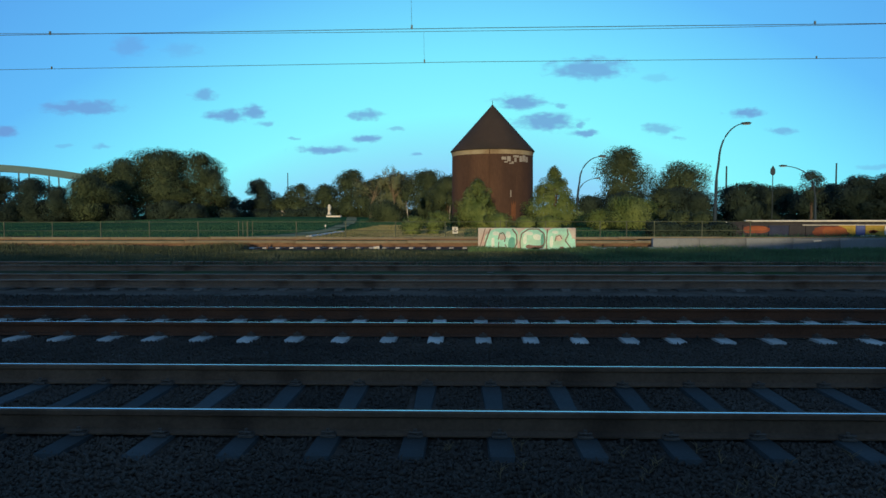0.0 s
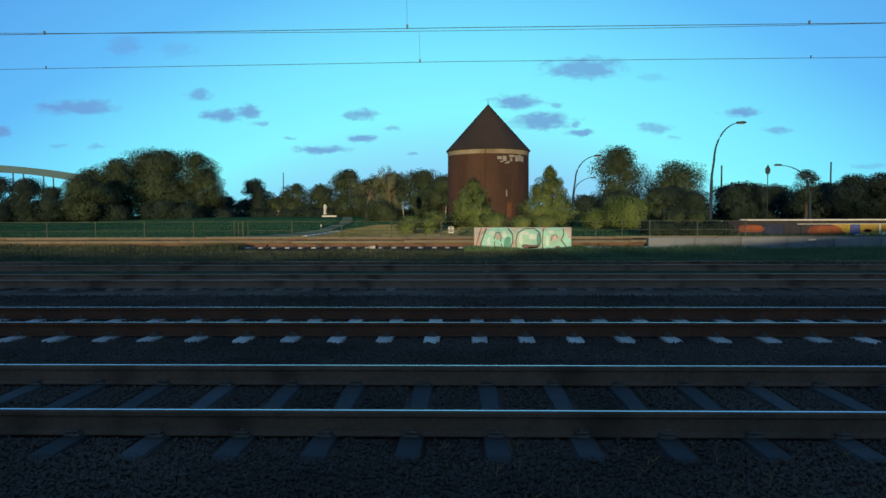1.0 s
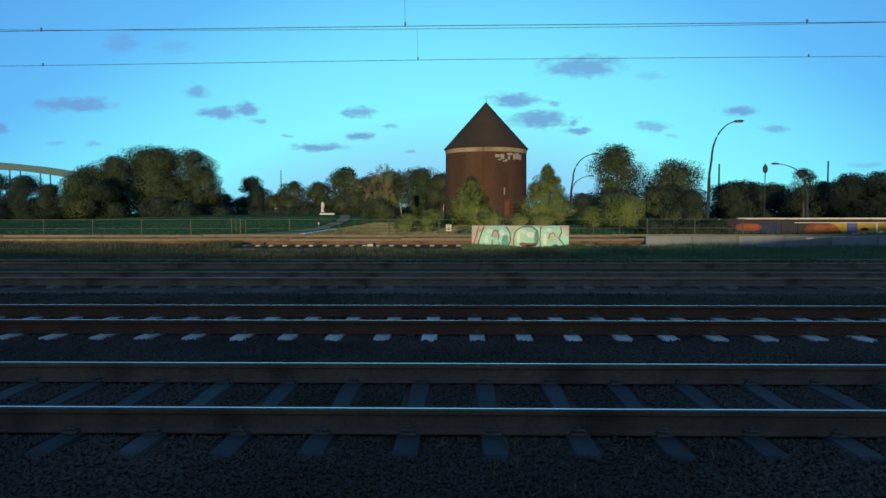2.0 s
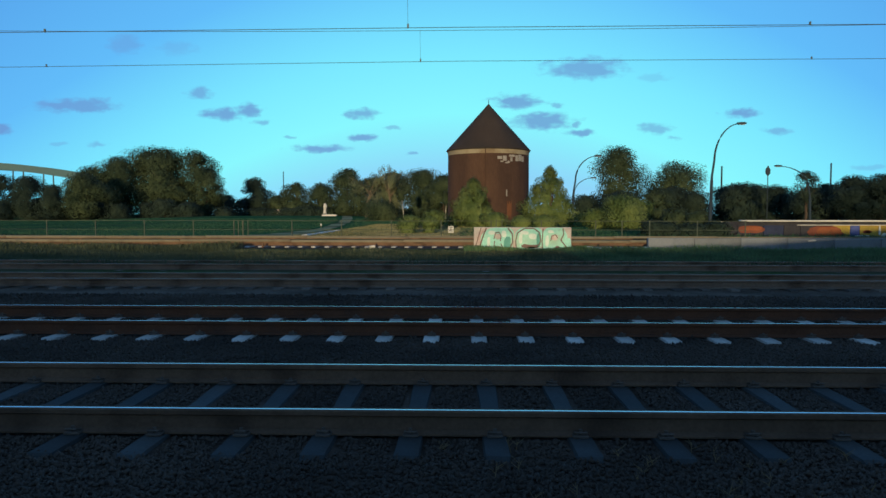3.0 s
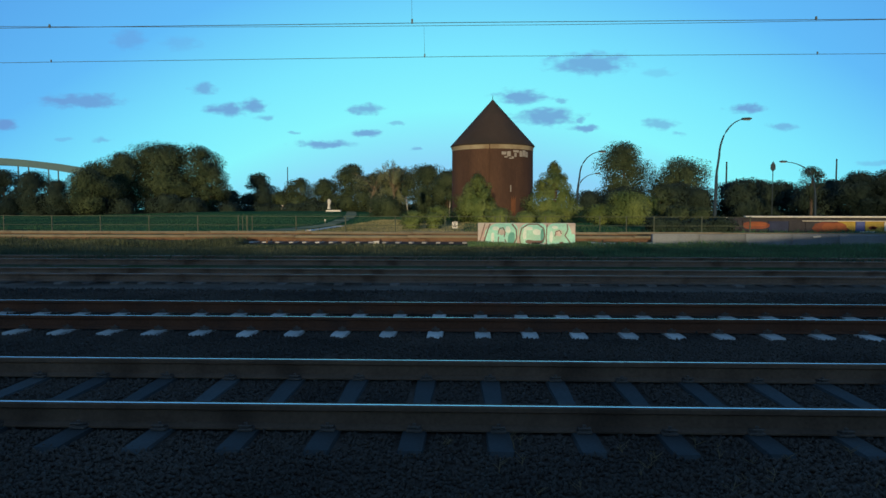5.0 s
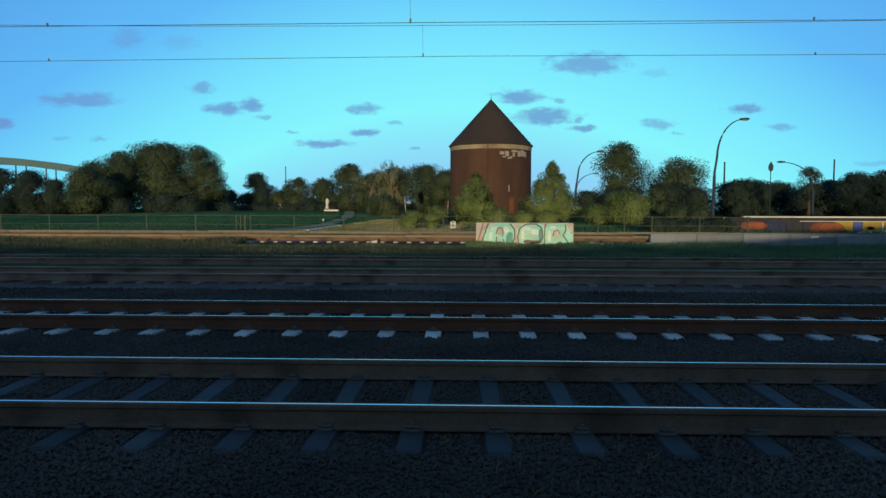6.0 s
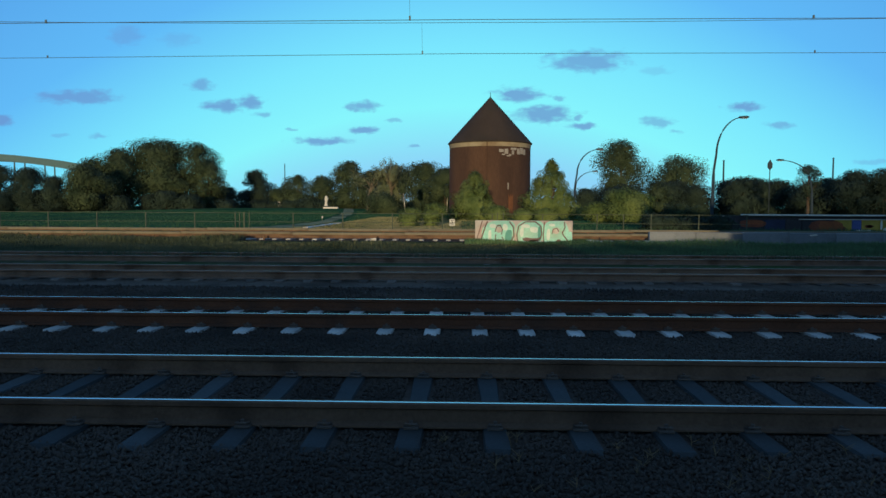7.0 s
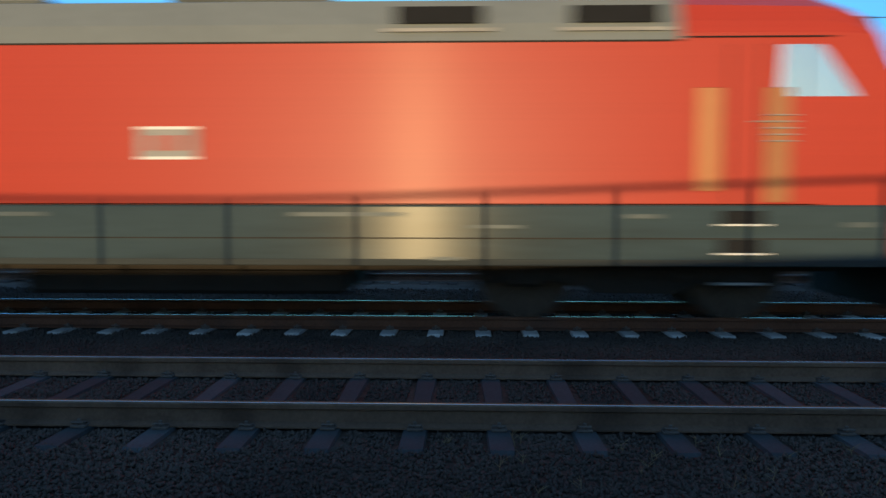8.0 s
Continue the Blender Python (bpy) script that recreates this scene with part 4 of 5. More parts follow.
# ---- the round tower ----
def tower():
    cx, cy, z0 = 3.60, 90.0, 0.25
    R, H = 5.12, 9.28
    t = thing("round_tower", pose(cx, cy, z0), "round brown brick tower with a conical dark tiled roof", "tower")
    seg = 64

    def ring_band(r0, z_a, r1, z_b, thick=0.35):
        v, f = [], []
        for k in range(seg):
            a = 6.2832 * k / seg
            for r, z in ((r0, z_a), (r1, z_b), (r1 - thick, z_b), (r0 - thick, z_a)):
                v.append((r * math.cos(a), r * math.sin(a), z))
        for k in range(seg):
            for j in range(4):
                f.append((k * 4 + j, ((k + 1) % seg) * 4 + j, ((k + 1) % seg) * 4 + (j + 1) % 4, k * 4 + (j + 1) % 4))
        return v, f

    def band(name, r0, za, r1, zb, m, label="", thick=0.35, parent=t):
        v, f = ring_band(r0, za, r1, zb, thick)
        me = mesh_of(name, v, f, m, smooth=False)
        return part(name, me, None, parent, label)

    wall = band("wall", R + 0.02, 0, R - 0.03, H - 0.62, M["brick"], "brown brick shaft with rusty stains", 0.8)
    band("cornice", R - 0.01, H - 0.62, R + 0.03, H - 0.12, M["ring"], "pale band below the eaves")
    band("gutter", R + 0.10, H - 0.12, R + 0.16, H + 0.02, M["roof_tile"], thick=0.5)
    band("eave_ring", R + 0.06, H - 0.20, R + 0.06, H - 0.13, M["ring"], thick=0.2)
    # conical roof in courses of slightly overlapping tiles
    n, apex_z, R0 = 40, H + 5.95, R + 0.20
    profile = [(R0 - 0.4, H - 0.02)]
    for k in range(n):
        profile += [(R0 * (1 - k / n), H + 5.95 * k / n), (R0 * (1 - k / n), H + 5.95 * k / n + 0.05)]
    profile.append((0.01, apex_z))
    v = [(r * math.cos(6.2832 * j / seg), r * math.sin(6.2832 * j / seg), z) for r, z in profile for j in range(seg)]
    f = [(p * seg + j, p * seg + (j + 1) % seg, (p + 1) * seg + (j + 1) % seg, (p + 1) * seg + j) for p in range(len(profile) - 1) for j in range(seg)]
    part("roof", mesh_of("roof", v, f, M["roof_tile"]), None, t, "dark brown conical roof with a pointed tip")
    part("finial", tube(bmesh.new(), [(0, 0, apex_z - 0.2), (0, 0, apex_z + 0.55)], [0.05, 0.02], 6), M["steel_grey"], t)
    part("downpipe", tube(bmesh.new(), [(-0.55, -R - 0.09, 0), (-0.55, -R - 0.07, H - 0.1)], 0.05, 8), M["brick"], t, "thin downpipe")
    # worn lettering high on the shaft: illegible, so uneven pale bars that follow the wall
    for a0, a1, za, zb in ((13, 15.5, 7.95, 8.3), (14.5, 16.2, 7.6, 7.75), (16, 18, 7.75, 8.35), (18.6, 19.8, 7.5, 7.75), (19.5, 23, 8.25, 8.5), (20.2, 21.5, 7.7, 8.2), (23.6, 25.4, 7.75, 8.45), (25.8, 28.0, 7.8, 8.55), (28.4, 30.2, 7.75, 8.4), (17.2, 19.0, 7.45, 7.6)):
        bm = bmesh.new()
        rows = []
        for k in range(4):
            a = radians(-90 + 10 + (a0 + (a1 - a0) * k / 3 - 13) * 2.6)
            rows.append([bm.verts.new((r * math.cos(a), r * math.sin(a), z)) for r in (R - 0.06, R + 0.015) for z in (za, zb)])
        for p, q in zip(rows, rows[1:]):
            for i, j in ((0, 1), (1, 3), (3, 2), (2, 0)):
                bm.faces.new((p[i], p[j], q[j], q[i]))
        bm.faces.new([rows[0][i] for i in (0, 1, 3, 2)])
        bm.faces.new([rows[-1][i] for i in (2, 3, 1, 0)])
        part("sprayed_bar", bm, M["pale_paint"], t, "faded pale sprayed lettering")
    # low rusty patch and a small pale window slot
    for a0, a1, za, zb, m in ((24, 31, 1.3, 3.0, "rust_brick"), (22.5, 24, 3.5, 4.3, "pale_paint")):
        bm = bmesh.new()
        rows = []
        for k in range(5):
            a = radians(-90 + a0 + (a1 - a0) * k / 4)
            w = 0.0 if m == "pale_paint" else 0.5 * (k % 2)
            rows.append([bm.verts.new((r * math.cos(a), r * math.sin(a), z)) for r in (R - 0.05, R + 0.035) for z in (za - w, zb - w)])
        for p, q in zip(rows, rows[1:]):
            for i, j in ((0, 1), (1, 3), (3, 2), (2, 0)):
                bm.faces.new((p[i], p[j], q[j], q[i]))
        bm.faces.new([rows[0][i] for i in (0, 1, 3, 2)])
        bm.faces.new([rows[-1][i] for i in (2, 3, 1, 0)])
        part("stain_patch" if m == "rust_brick" else "window_slot", bm, M[m], t)
    return t


tower()


# ---- sprayed concrete wall ----
def sprayed_wall():
    x0, y0, z0 = 0.59, 29.5, -0.05
    W, H = 4.06, 1.08
    t = thing("sprayed_wall", pose(x0, y0, z0), "low concrete wall sprayed with mint-green graffiti letters", "wall")
    for k in range(3):
        part("panel", boxed(k * W / 3 + 0.006, (k + 1) * W / 3 - 0.006, 0, 0.14, 0, H, 0.012), M["wall_pale"], t)

    def blob(cx, cz, rx, rz, m, y=-0.004, seg=26, wob=0.06, seed=0):
        rng = random.Random(seed)
        ph = [rng.uniform(0, 6.28) for _ in range(3)]
        pts = []
        for k in range(seg):
            a = 6.2832 * k / seg
            r = 1 + wob * (math.sin(2 * a + ph[0]) + 0.6 * math.sin(3 * a + ph[1]) + 0.4 * math.sin(5 * a + ph[2]))
            x, z = cx + rx * r * math.copysign(abs(math.cos(a)) ** 0.75, math.cos(a)), cz + rz * r * math.copysign(abs(math.sin(a)) ** 0.75, math.sin(a))
            pts.append((min(max(x, 0.01), W - 0.01), min(max(z, 0.01), H - 0.015)))
        return prism(bmesh.new(), pts, y, 0.002), m

    def paint(name, *a, **k):
        bm, m = blob(*a, **k)
        part(name, bm, M[m], t)

    def stroke(pts, r, m, y=-0.012):
        bm = bmesh.new()
        for (xa, za), (xb, zb) in zip(pts, pts[1:]):
            d = math.hypot(xb - xa, zb - za) or 1
            nx, nz = -(zb - za) / d * r, (xb - xa) / d * r
            prism(bm, [(xa + nx, za + nz), (xa - nx, za - nz), (xb - nx, zb - nz), (xb + nx, zb + nz)], y, 0.001)
        part("sprayed_line", bm, M[m], t)

    # three fat letters with dark outlines, light fills and inner eyes
    paint("sprayed_letter", 1.00, 0.52, 0.66, 0.60, "mint", seed=1)
    paint("sprayed_letter", 2.28, 0.54, 0.58, 0.60, "mint", seed=2)
    paint("sprayed_letter", 3.36, 0.54, 0.52, 0.60, "mint", seed=3)
    for cx, cz, rx, rz, m, s in ((1.0, 0.70, 0.11, 0.13, "wall_pale", 4), (1.03, 0.14, 0.10, 0.15, "wall_pale", 5), (2.35, 0.28, 0.36, 0.07, "spray_dark", 6), (2.5, 0.16, 0.3, 0.12, "spray_white", 7), (3.36, 0.66, 0.13, 0.13, "wall_pale", 8), (3.5, 0.15, 0.12, 0.15, "spray_dark", 9), (0.75, 0.85, 0.15, 0.08, "spray_white", 10), (2.1, 0.85, 0.18, 0.08, "spray_white", 11), (3.2, 0.9, 0.12, 0.06, "spray_white", 12), (3.95, 0.35, 0.09, 0.3, "mint", 13), (1.25, 0.80, 0.10, 0.14, "spray_white", 16), (2.45, 0.70, 0.16, 0.12, "spray_white", 17), (3.05, 0.5, 0.07, 0.25, "spray_white", 18), (0.62, 0.45, 0.07, 0.22, "spray_white", 19), (1.95, 0.6, 0.08, 0.2, "spray_white", 20), (1.4, 0.4, 0.14, 0.3, "spray_teal", 14), (2.7, 0.55, 0.09, 0.3, "spray_teal", 15)):
        paint("sprayed_patch", cx, cz, rx, rz, m, y=-0.008, seed=s)
    stroke([(0.52, 1.05), (0.42, 0.8), (0.30, 0.45), (0.24, 0.02)], 0.028, "spray_dark")
    stroke([(0.30, 1.06), (0.2, 0.7), (0.08, 0.3), (0.05, 0.05)], 0.02, "spray_dark")
    stroke([(1.42, 1.04), (1.60, 0.8), (1.62, 0.45), (1.50, 0.2), (1.6, 0.02)], 0.028, "spray_dark")
    stroke([(0.84, 0.6), (0.9, 0.85), (1.05, 0.88), (1.14, 0.7), (1.1, 0.5)], 0.02, "spray_dark")
    stroke([(0.86, 0.5), (0.84, 0.2), (0.8, 0.02)], 0.02, "spray_dark")
    stroke([(1.12, 0.4), (1.22, 0.2), (1.2, 0.02)], 0.02, "spray_dark")
    stroke([(1.78, 0.1), (1.74, 0.5), (1.82, 0.85), (2.1, 1.03), (2.5, 1.03), (2.74, 0.85), (2.78, 0.5), (2.7, 0.32)], 0.024, "spray_dark")
    stroke([(1.98, 0.30), (2.1, 0.36), (2.4, 0.31), (2.72, 0.34)], 0.028, "spray_dark")
    stroke([(2.87, 0.02), (2.84, 0.5), (2.88, 1.03)], 0.022, "spray_dark")
    stroke([(3.70, 1.03), (3.74, 0.8), (3.62, 0.55), (3.85, 0.25), (3.9, 0.02)], 0.024, "spray_dark")
    stroke([(3.2, 0.52), (3.24, 0.72), (3.4, 0.78), (3.48, 0.62)], 0.018, "spray_dark")
    return t


sprayed_wall()


# ---- steel fence ----
def fence():
    t = thing("steel_fence", pose(0, 36.0, 0.28), "olive green steel railing with posts and two rails", "fence")
    post = mesh_from("post", boxed(-0.024, 0.024, -0.024, 0.024, -0.1, 0.98, 0.006), M["fence"])
    xs = [-26.4 + 2.545 * k for k in range(13)] + [6.89, 8.22, 9.61, 12.0, 14.4]
    for x in xs:
        part("post", post, None, t, at=pose(x, 0, 0))
    for x0, x1 in ((-40, 4.1), (4.1, 14.5)):
        for z in (0.95, 0.50, 0.10):
            part("rail", boxed(x0, x1 - 0.01, -0.02, 0.02, z - 0.012, z + 0.012, 0.004), M["fence"], t)
    # a narrow gate in the fence
    g = part("gate", boxed(-11.6, -11.55, -0.03, 0.03, -0.1, 1.0, 0.006), M["fence"], t, "narrow gate in the railing")
    for x in (-11.35, -11.1, -10.85):
        part("gate_bar", boxed(x - 0.02, x + 0.02, -0.02, 0.02, 0.0, 0.98, 0.006), M["fence"], g)
    for x in (1.85, 2.15):
        part("gate_bar", boxed(x - 0.02, x + 0.02, -0.02, 0.02, 0.0, 1.05, 0.006), M["fence"], g)
    return t


fence()


# ---- concrete slabs and the painted wall beside the line ----
def slabs():
    t = thing("concrete_edge", pose(8.19, 31.0, 0), "row of grey concrete edge slabs along the track", "kerb", kind="structure")
    me = mesh_from("edge_slab", boxed(0.004, 1.996, -0.12, 0.12, 0.05, 0.54, 0.015), M["slab"])
    top = mesh_from("coping", boxed(0.004, 1.996, -0.16, 0.30, 0.541, 0.60, 0.015), M["slab"])
    for k in range(16):
        s = part("edge_slab", me, None, t, at=pose(2.0 * k, 0, random.Random(k).uniform(-0.008, 0.004)))
    return t


slabs()


def painted_wall():
    t = thing("painted_wall", pose(15.4, 42.0, 0.2), "long low wall of panels painted orange, yellow and dark blue", "wall")
    cols = ["dark_wall", "dark_wall", "dark_wall", "navy", "dark_wall", "dark_wall", "dark_wall", "yellow", "blue", "yellow", "yellow", "orange", "yellow"]
    wid = [0.95, 0.75, 0.75, 1.2, 0.95, 0.95, 0.95, 1.0, 0.55, 1.1, 1.1, 1.2, 1.2]
    x = 0.0
    for c, w in zip(cols, wid):
        p = part("panel", boxed(x + 0.01, x + w - 0.01, 0, 0.12, -0.1, 0.74, 0.012), M[c], t)
        if c in ("orange", "yellow"):
            rng = random.Random(int(x * 10))
            for _ in range(2):
                cx, cz, rr = x + w * rng.uniform(0.25, 0.75), rng.uniform(0.12, 0.55), rng.uniform(0.10, 0.22)
                pts = [(cx + rr * rng.uniform(0.6, 1.4) * math.cos(0.785 * q), cz + rr * 0.55 * rng.uniform(0.6, 1.3) * math.sin(0.785 * q)) for q in range(8)]
                part("painted_patch", prism(bmesh.new(), [(min(max(a, x + 0.02), x + w - 0.02), min(max(b, 0.0), 0.72)) for a, b in pts], -0.006, 0.002), M[rng.choice(["rust_red", "white", "dark_wall"])], p)
        x += w
    for cx, cz, rx, rz, m in ((1.72, 0.50, 0.80, 0.22, "rust_red"), (1.85, 0.56, 0.55, 0.13, "orange"), (6.02, 0.34, 1.02, 0.36, "rust_red"), (6.25, 0.36, 0.74, 0.31, "orange"), (8.2, 0.12, 0.5, 0.06, "white"), (6.6, 0.03, 0.6, 0.035, "white"), (9.2, 0.45, 0.06, 0.28, "white")):
        rng = random.Random(int(cx * 50))
        pts = [(cx + rx * rng.uniform(0.88, 1.06) * math.copysign(abs(math.cos(0.314 * q)) ** 0.7, math.cos(0.314 * q)), cz + rz * rng.uniform(0.86, 1.05) * math.copysign(abs(math.sin(0.314 * q)) ** 0.7, math.sin(0.314 * q))) for q in range(20)]
        part("painted_patch", prism(bmesh.new(), pts, -0.004 if m == "rust_red" else -0.010, 0.002), M[m], t)
    part("coping", boxed(1.1, x + 0.1, -0.10, 0.22, 0.96, 1.05, 0.015), M["white"], t, "white coping rail")
    part("backing", boxed(0, x, 0.13, 0.26, -0.1, 0.955, 0.01), M["dark_wall"], t)
    part("lower_ledge", boxed(4.4, x, -0.06, 0.0, 0.742, 0.78, 0.008), M["white"], t)
    part("lower_ledge", boxed(4.6, x, -0.05, 0.0, -0.02, 0.015, 0.006), M["white"], t)
    return t


painted_wall()


# ---- street lamps, poles, sign ----
def street_lamp(x, y, height, reach, side, label, name="street_lamp"):
    """A tall mast that bends over in one long arc to a flat lamp head; side -1 leans the arm towards -x."""
    t = thing(name, pose(x, y, 0.3, 0, 0, 0 if side > 0 else 180), label, "street lamp", "street lamps")
    pts = [(0, 0, -0.2), (0.02, 0, height * 0.25), (0.10, 0, height * 0.5), (0.28, 0, height * 0.64)]
    for k in range(1, 11):
        a = radians(90 * k / 10 * 0.92)
        pts.append((0.28 + (reach - 0.28) * (1 - math.cos(a)), 0, height * 0.64 + height * 0.35 * math.sin(a)))
    n = len(pts)
    part("mast", tube(bmesh.new(), pts, [0.11 - 0.075 * k / n for k in range(n)], 10), M["steel_grey"], t, smooth=True)
    part("mast_sleeve", tube(bmesh.new(), [(0, 0, -0.2), (0.08, 0, height * 0.46)], [0.15, 0.13], 10), M["steel_grey"], t)
    ex, _, ez = pts[-1]
    bm = prism(bmesh.new(), [(ex - 0.1, ez - 0.05), (ex + 0.75, ez - 0.02), (ex + 0.85, ez + 0.06), (ex + 0.6, ez + 0.16), (ex, ez + 0.12)], -0.16, 0.16)
    h = part("lamp_head", bm, M["steel_grey"], t)
    part("lens", boxed(ex + 0.12, ex + 0.7, -0.12, 0.12, ez - 0.09, ez - 0.045, 0.02), M["lamp_glass"], h)
    return t


street_lamp(22.8, 65.0, 9.6, 2.55, 1, "tall grey street lamp with a bent-over mast")
street_lamp(12.7, 80.0, 7.9, 2.7, 1, "grey street lamp with a curved arm beside the trees")
street_lamp(17.4, 110.0, 7.0, 3.2, 1, "farther grey street lamp with a curved arm")
street_lamp(41.6, 85.0, 7.1, 4.0, -1, "grey street lamp with a long curved arm")


def pole(x, y, h, r, label):
    t = thing("pole", pose(x, y, 0.3), label, "pole", "far poles")
    part("shaft", tube(bmesh.new(), [(0, 0, -0.2), (0, 0, h)], [r, r * 0.7], 8), M["steel_grey"], t)
    part("cap", tube(bmesh.new(), [(0, 0, h), (0, 0, h + 0.15)], [r, r * 0.5], 8), M["steel_grey"], t)


pole(51.2, 140, 10.6, 0.22, "thin grey pole standing above the trees")
pole(56.8, 110, 9.0, 0.16, "thin grey pole standing above the trees")
pole(-42.5, 170, 11.4, 0.14, "thin grey pole beside the far field")
pole(-68.6, 200, 13.8, 0.14, "thin grey pole behind the trees")


def tall_sign():
    t = thing("tall_sign", pose(47.25, 110, 0.3), "tall narrow sign on a thin mast above the trees", "sign")
    part("mast", tube(bmesh.new(), [(0, 0, -0.2), (0, 0, 8.2)], 0.07, 8), M["steel_grey"], t)
    part("board", prism(bmesh.new(), [(0, 7.2), (0.36, 7.6), (0.36, 8.2), (0, 8.8), (-0.36, 8.2), (-0.36, 7.6)], -0.06, 0.06), M["steel_grey"], t)


tall_sign()


# ---- arch bridge far off ----
def arch_bridge():
    t = thing("arch_bridge", pose(0, 500, 0), "pale green steel arch bridge far beyond the trees", "bridge")
    cx, half, crown, base = -352.0, 160.0, 29.5, 6.5

    def z_at(x):
        return base + crown * (1 - ((x - cx) / half) ** 2)

    for y in (-6, 6):
        bm = bmesh.new()
        n = 44
        rows = []
        for k in range(n + 1):
            x = cx - half + 2 * half * k / n
            z = z_at(x)
            rows.append([bm.verts.new((x, y + dy, z + dz)) for dy, dz in ((-1.2, -2.4), (1.2, -2.4), (1.2, 2.4), (-1.2, 2.4))])
        for p, q in zip(rows, rows[1:]):
            for i in range(4):
                bm.faces.new((p[i], p[(i + 1) % 4], q[(i + 1) % 4], q[i]))
        bm.faces.new(rows[0][::-1])
        bm.faces.new(rows[-1])
        arch = part("arch", bm, M["bridge"], t)
        for k in range(3, 42):
            if k % 3:
                continue
            x = cx - half + 2 * half * k / n
            part("hanger", boxed(x - 0.35, x + 0.35, y - 0.35, y + 0.35, 9.4, z_at(x) - 2.4), M["bridge"], arch)
    part("deck", boxed(cx - half - 60, cx + half + 60, -8, 8, 7.5, 9.4), M["bridge"], t)
    for x in (cx - half, cx + half):
        part("pier", boxed(x - 3, x + 3, -9, 9, -1, 7.5), M["slab"], t)


arch_bridge()


# ---- trees ----
def leaf_cloud(name, clumps, count, leaf, seed, material):
    """Many small leaves, turned all ways, thick near the surface of overlapping clumps."""
    rng = np.random.RandomState(seed)
    w = np.array([c[3] * c[4] for c in clumps])
    pick = rng.choice(len(clumps), count, p=w / w.sum())
    c = np.array(clumps)[pick]
    d = rng.normal(size=(count, 3))
    d /= np.linalg.norm(d, axis=1)[:, None]
    r = rng.uniform(0.15, 1.0, count) ** 0.45 * (1 + 0.035 * rng.normal(size=count))
    pos = c[:, :3] + d * r[:, None] * np.stack([c[:, 3], c[:, 3], c[:, 4]], 1)
    pos[:, 2] = np.maximum(pos[:, 2], 0.08)
    lift = pos - np.array([0, 0, pos[:, 2].mean() * 0.8])
    lift /= np.linalg.norm(lift, axis=1)[:, None] + 1e-6
    face = 0.55 * d + 0.85 * lift
    face /= np.linalg.norm(face, axis=1)[:, None] + 1e-6
    n = face + 0.36 * rng.normal(size=(count, 3))
    n /= np.linalg.norm(n, axis=1)[:, None]
    a = np.cross(n, rng.normal(size=(count, 3)))
    a /= np.linalg.norm(a, axis=1)[:, None]
    b = np.cross(n, a)
    s = (leaf * rng.uniform(0.55, 1.35, count))[:, None]
    v = np.stack([pos - a * s, pos - b * s * 0.6 + n * s * 0.15, pos + a * s, pos + b * s * 0.6 + n * s * 0.15], 1).reshape(-1)
    me = bpy.data.meshes.new(name)
    me.vertices.add(count * 4)
    me.vertices.foreach_set("co", v)
    me.loops.add(count * 4)
    me.loops.foreach_set("vertex_index", np.arange(count * 4, dtype=np.int32))
    me.polygons.add(count)
    me.polygons.foreach_set("loop_start", np.arange(0, count * 4, 4, dtype=np.int32))
    me.materials.append(material)
    me.update(calc_edges=True)
    soft = face + 0.15 * n
    soft /= np.linalg.norm(soft, axis=1)[:, None]
    me.polygons.foreach_set("use_smooth", [True] * count)
    me.normals_split_custom_set_from_vertices(np.repeat(soft, 4, 0))
    return me


def tree(x, y, h, w, kind="leaf", low=0.12, seed=0, label="broad dark green tree with a dense rounded crown", shape="round", count=None, name="tree", z=0.28, thin=False):
    rng = random.Random(seed * 7 + 1)
    t = thing(name, pose(x, y, z, 0, 0, rng.uniform(-10, 10)), label, "bush" if name == "bush" else "tree", "trees beyond the line")
    r = w / 2
    clumps = []
    zc0 = h * low
    n = 34 if shape != "cone" else 150
    for k in range(n):
        cr = max((0.225 if shape != "cone" else 0.082) * w * rng.uniform(0.5, 1.25), 0.2)
        a, q, f = rng.uniform(0, 6.283), rng.uniform(0, 1) ** 0.4, (k + rng.uniform(0, 1)) / n
        if shape == "cone":
            env = (1.03 - f) ** 0.78 * rng.uniform(0.82, 1.1)
            cr *= 1.2 - 0.6 * f
        elif shape == "low":
            env = 1 - 0.35 * f
        elif shape == "tall":
            env = max(1 - abs(2 * f - 1.05) ** 2.6, 0.1)
        else:
            env = max(1 - abs(2 * f - 0.9) ** 2.8 * 0.75, 0.15)
        rad = max(r * 1.08 * env - cr * 0.7, 0.02) * q
        clumps.append((rad * math.cos(a), rad * math.sin(a), min(zc0 + (h - zc0) * f, h - cr * 0.8), cr, cr * (rng.uniform(0.65, 0.95) if shape != "cone" else rng.uniform(0.9, 1.7))))
    leaf = max(0.00102 * abs(y), 0.05)
    cnt = int((count / 9000 if thin else 1.0) * min(32000, 600 + 4.6 * w * h / leaf ** 2))
    trunk = bmesh.new()
    tr = 0.018 * h + 0.04
    tube(trunk, [(0, 0, -0.2), (0.02 * h, 0, h * 0.2), (0.0, 0.01 * h, h * 0.45), (0.02 * h, 0, h * 0.8)], [tr * 1.3, tr, tr * 0.75, tr * 0.25], 8)
    for k in range(7):
        c = clumps[rng.randrange(len(clumps))]
        z0 = h * rng.uniform(0.18, 0.5)
        tube(trunk, [(0.01 * h, 0, z0), (c[0] * 0.5, c[1] * 0.5, (z0 + c[2]) * 0.5 + 0.05 * h), (c[0], c[1], c[2])], [tr * 0.5, tr * 0.32, tr * 0.12], 6)
    part("trunk", trunk, M["bark"], t)
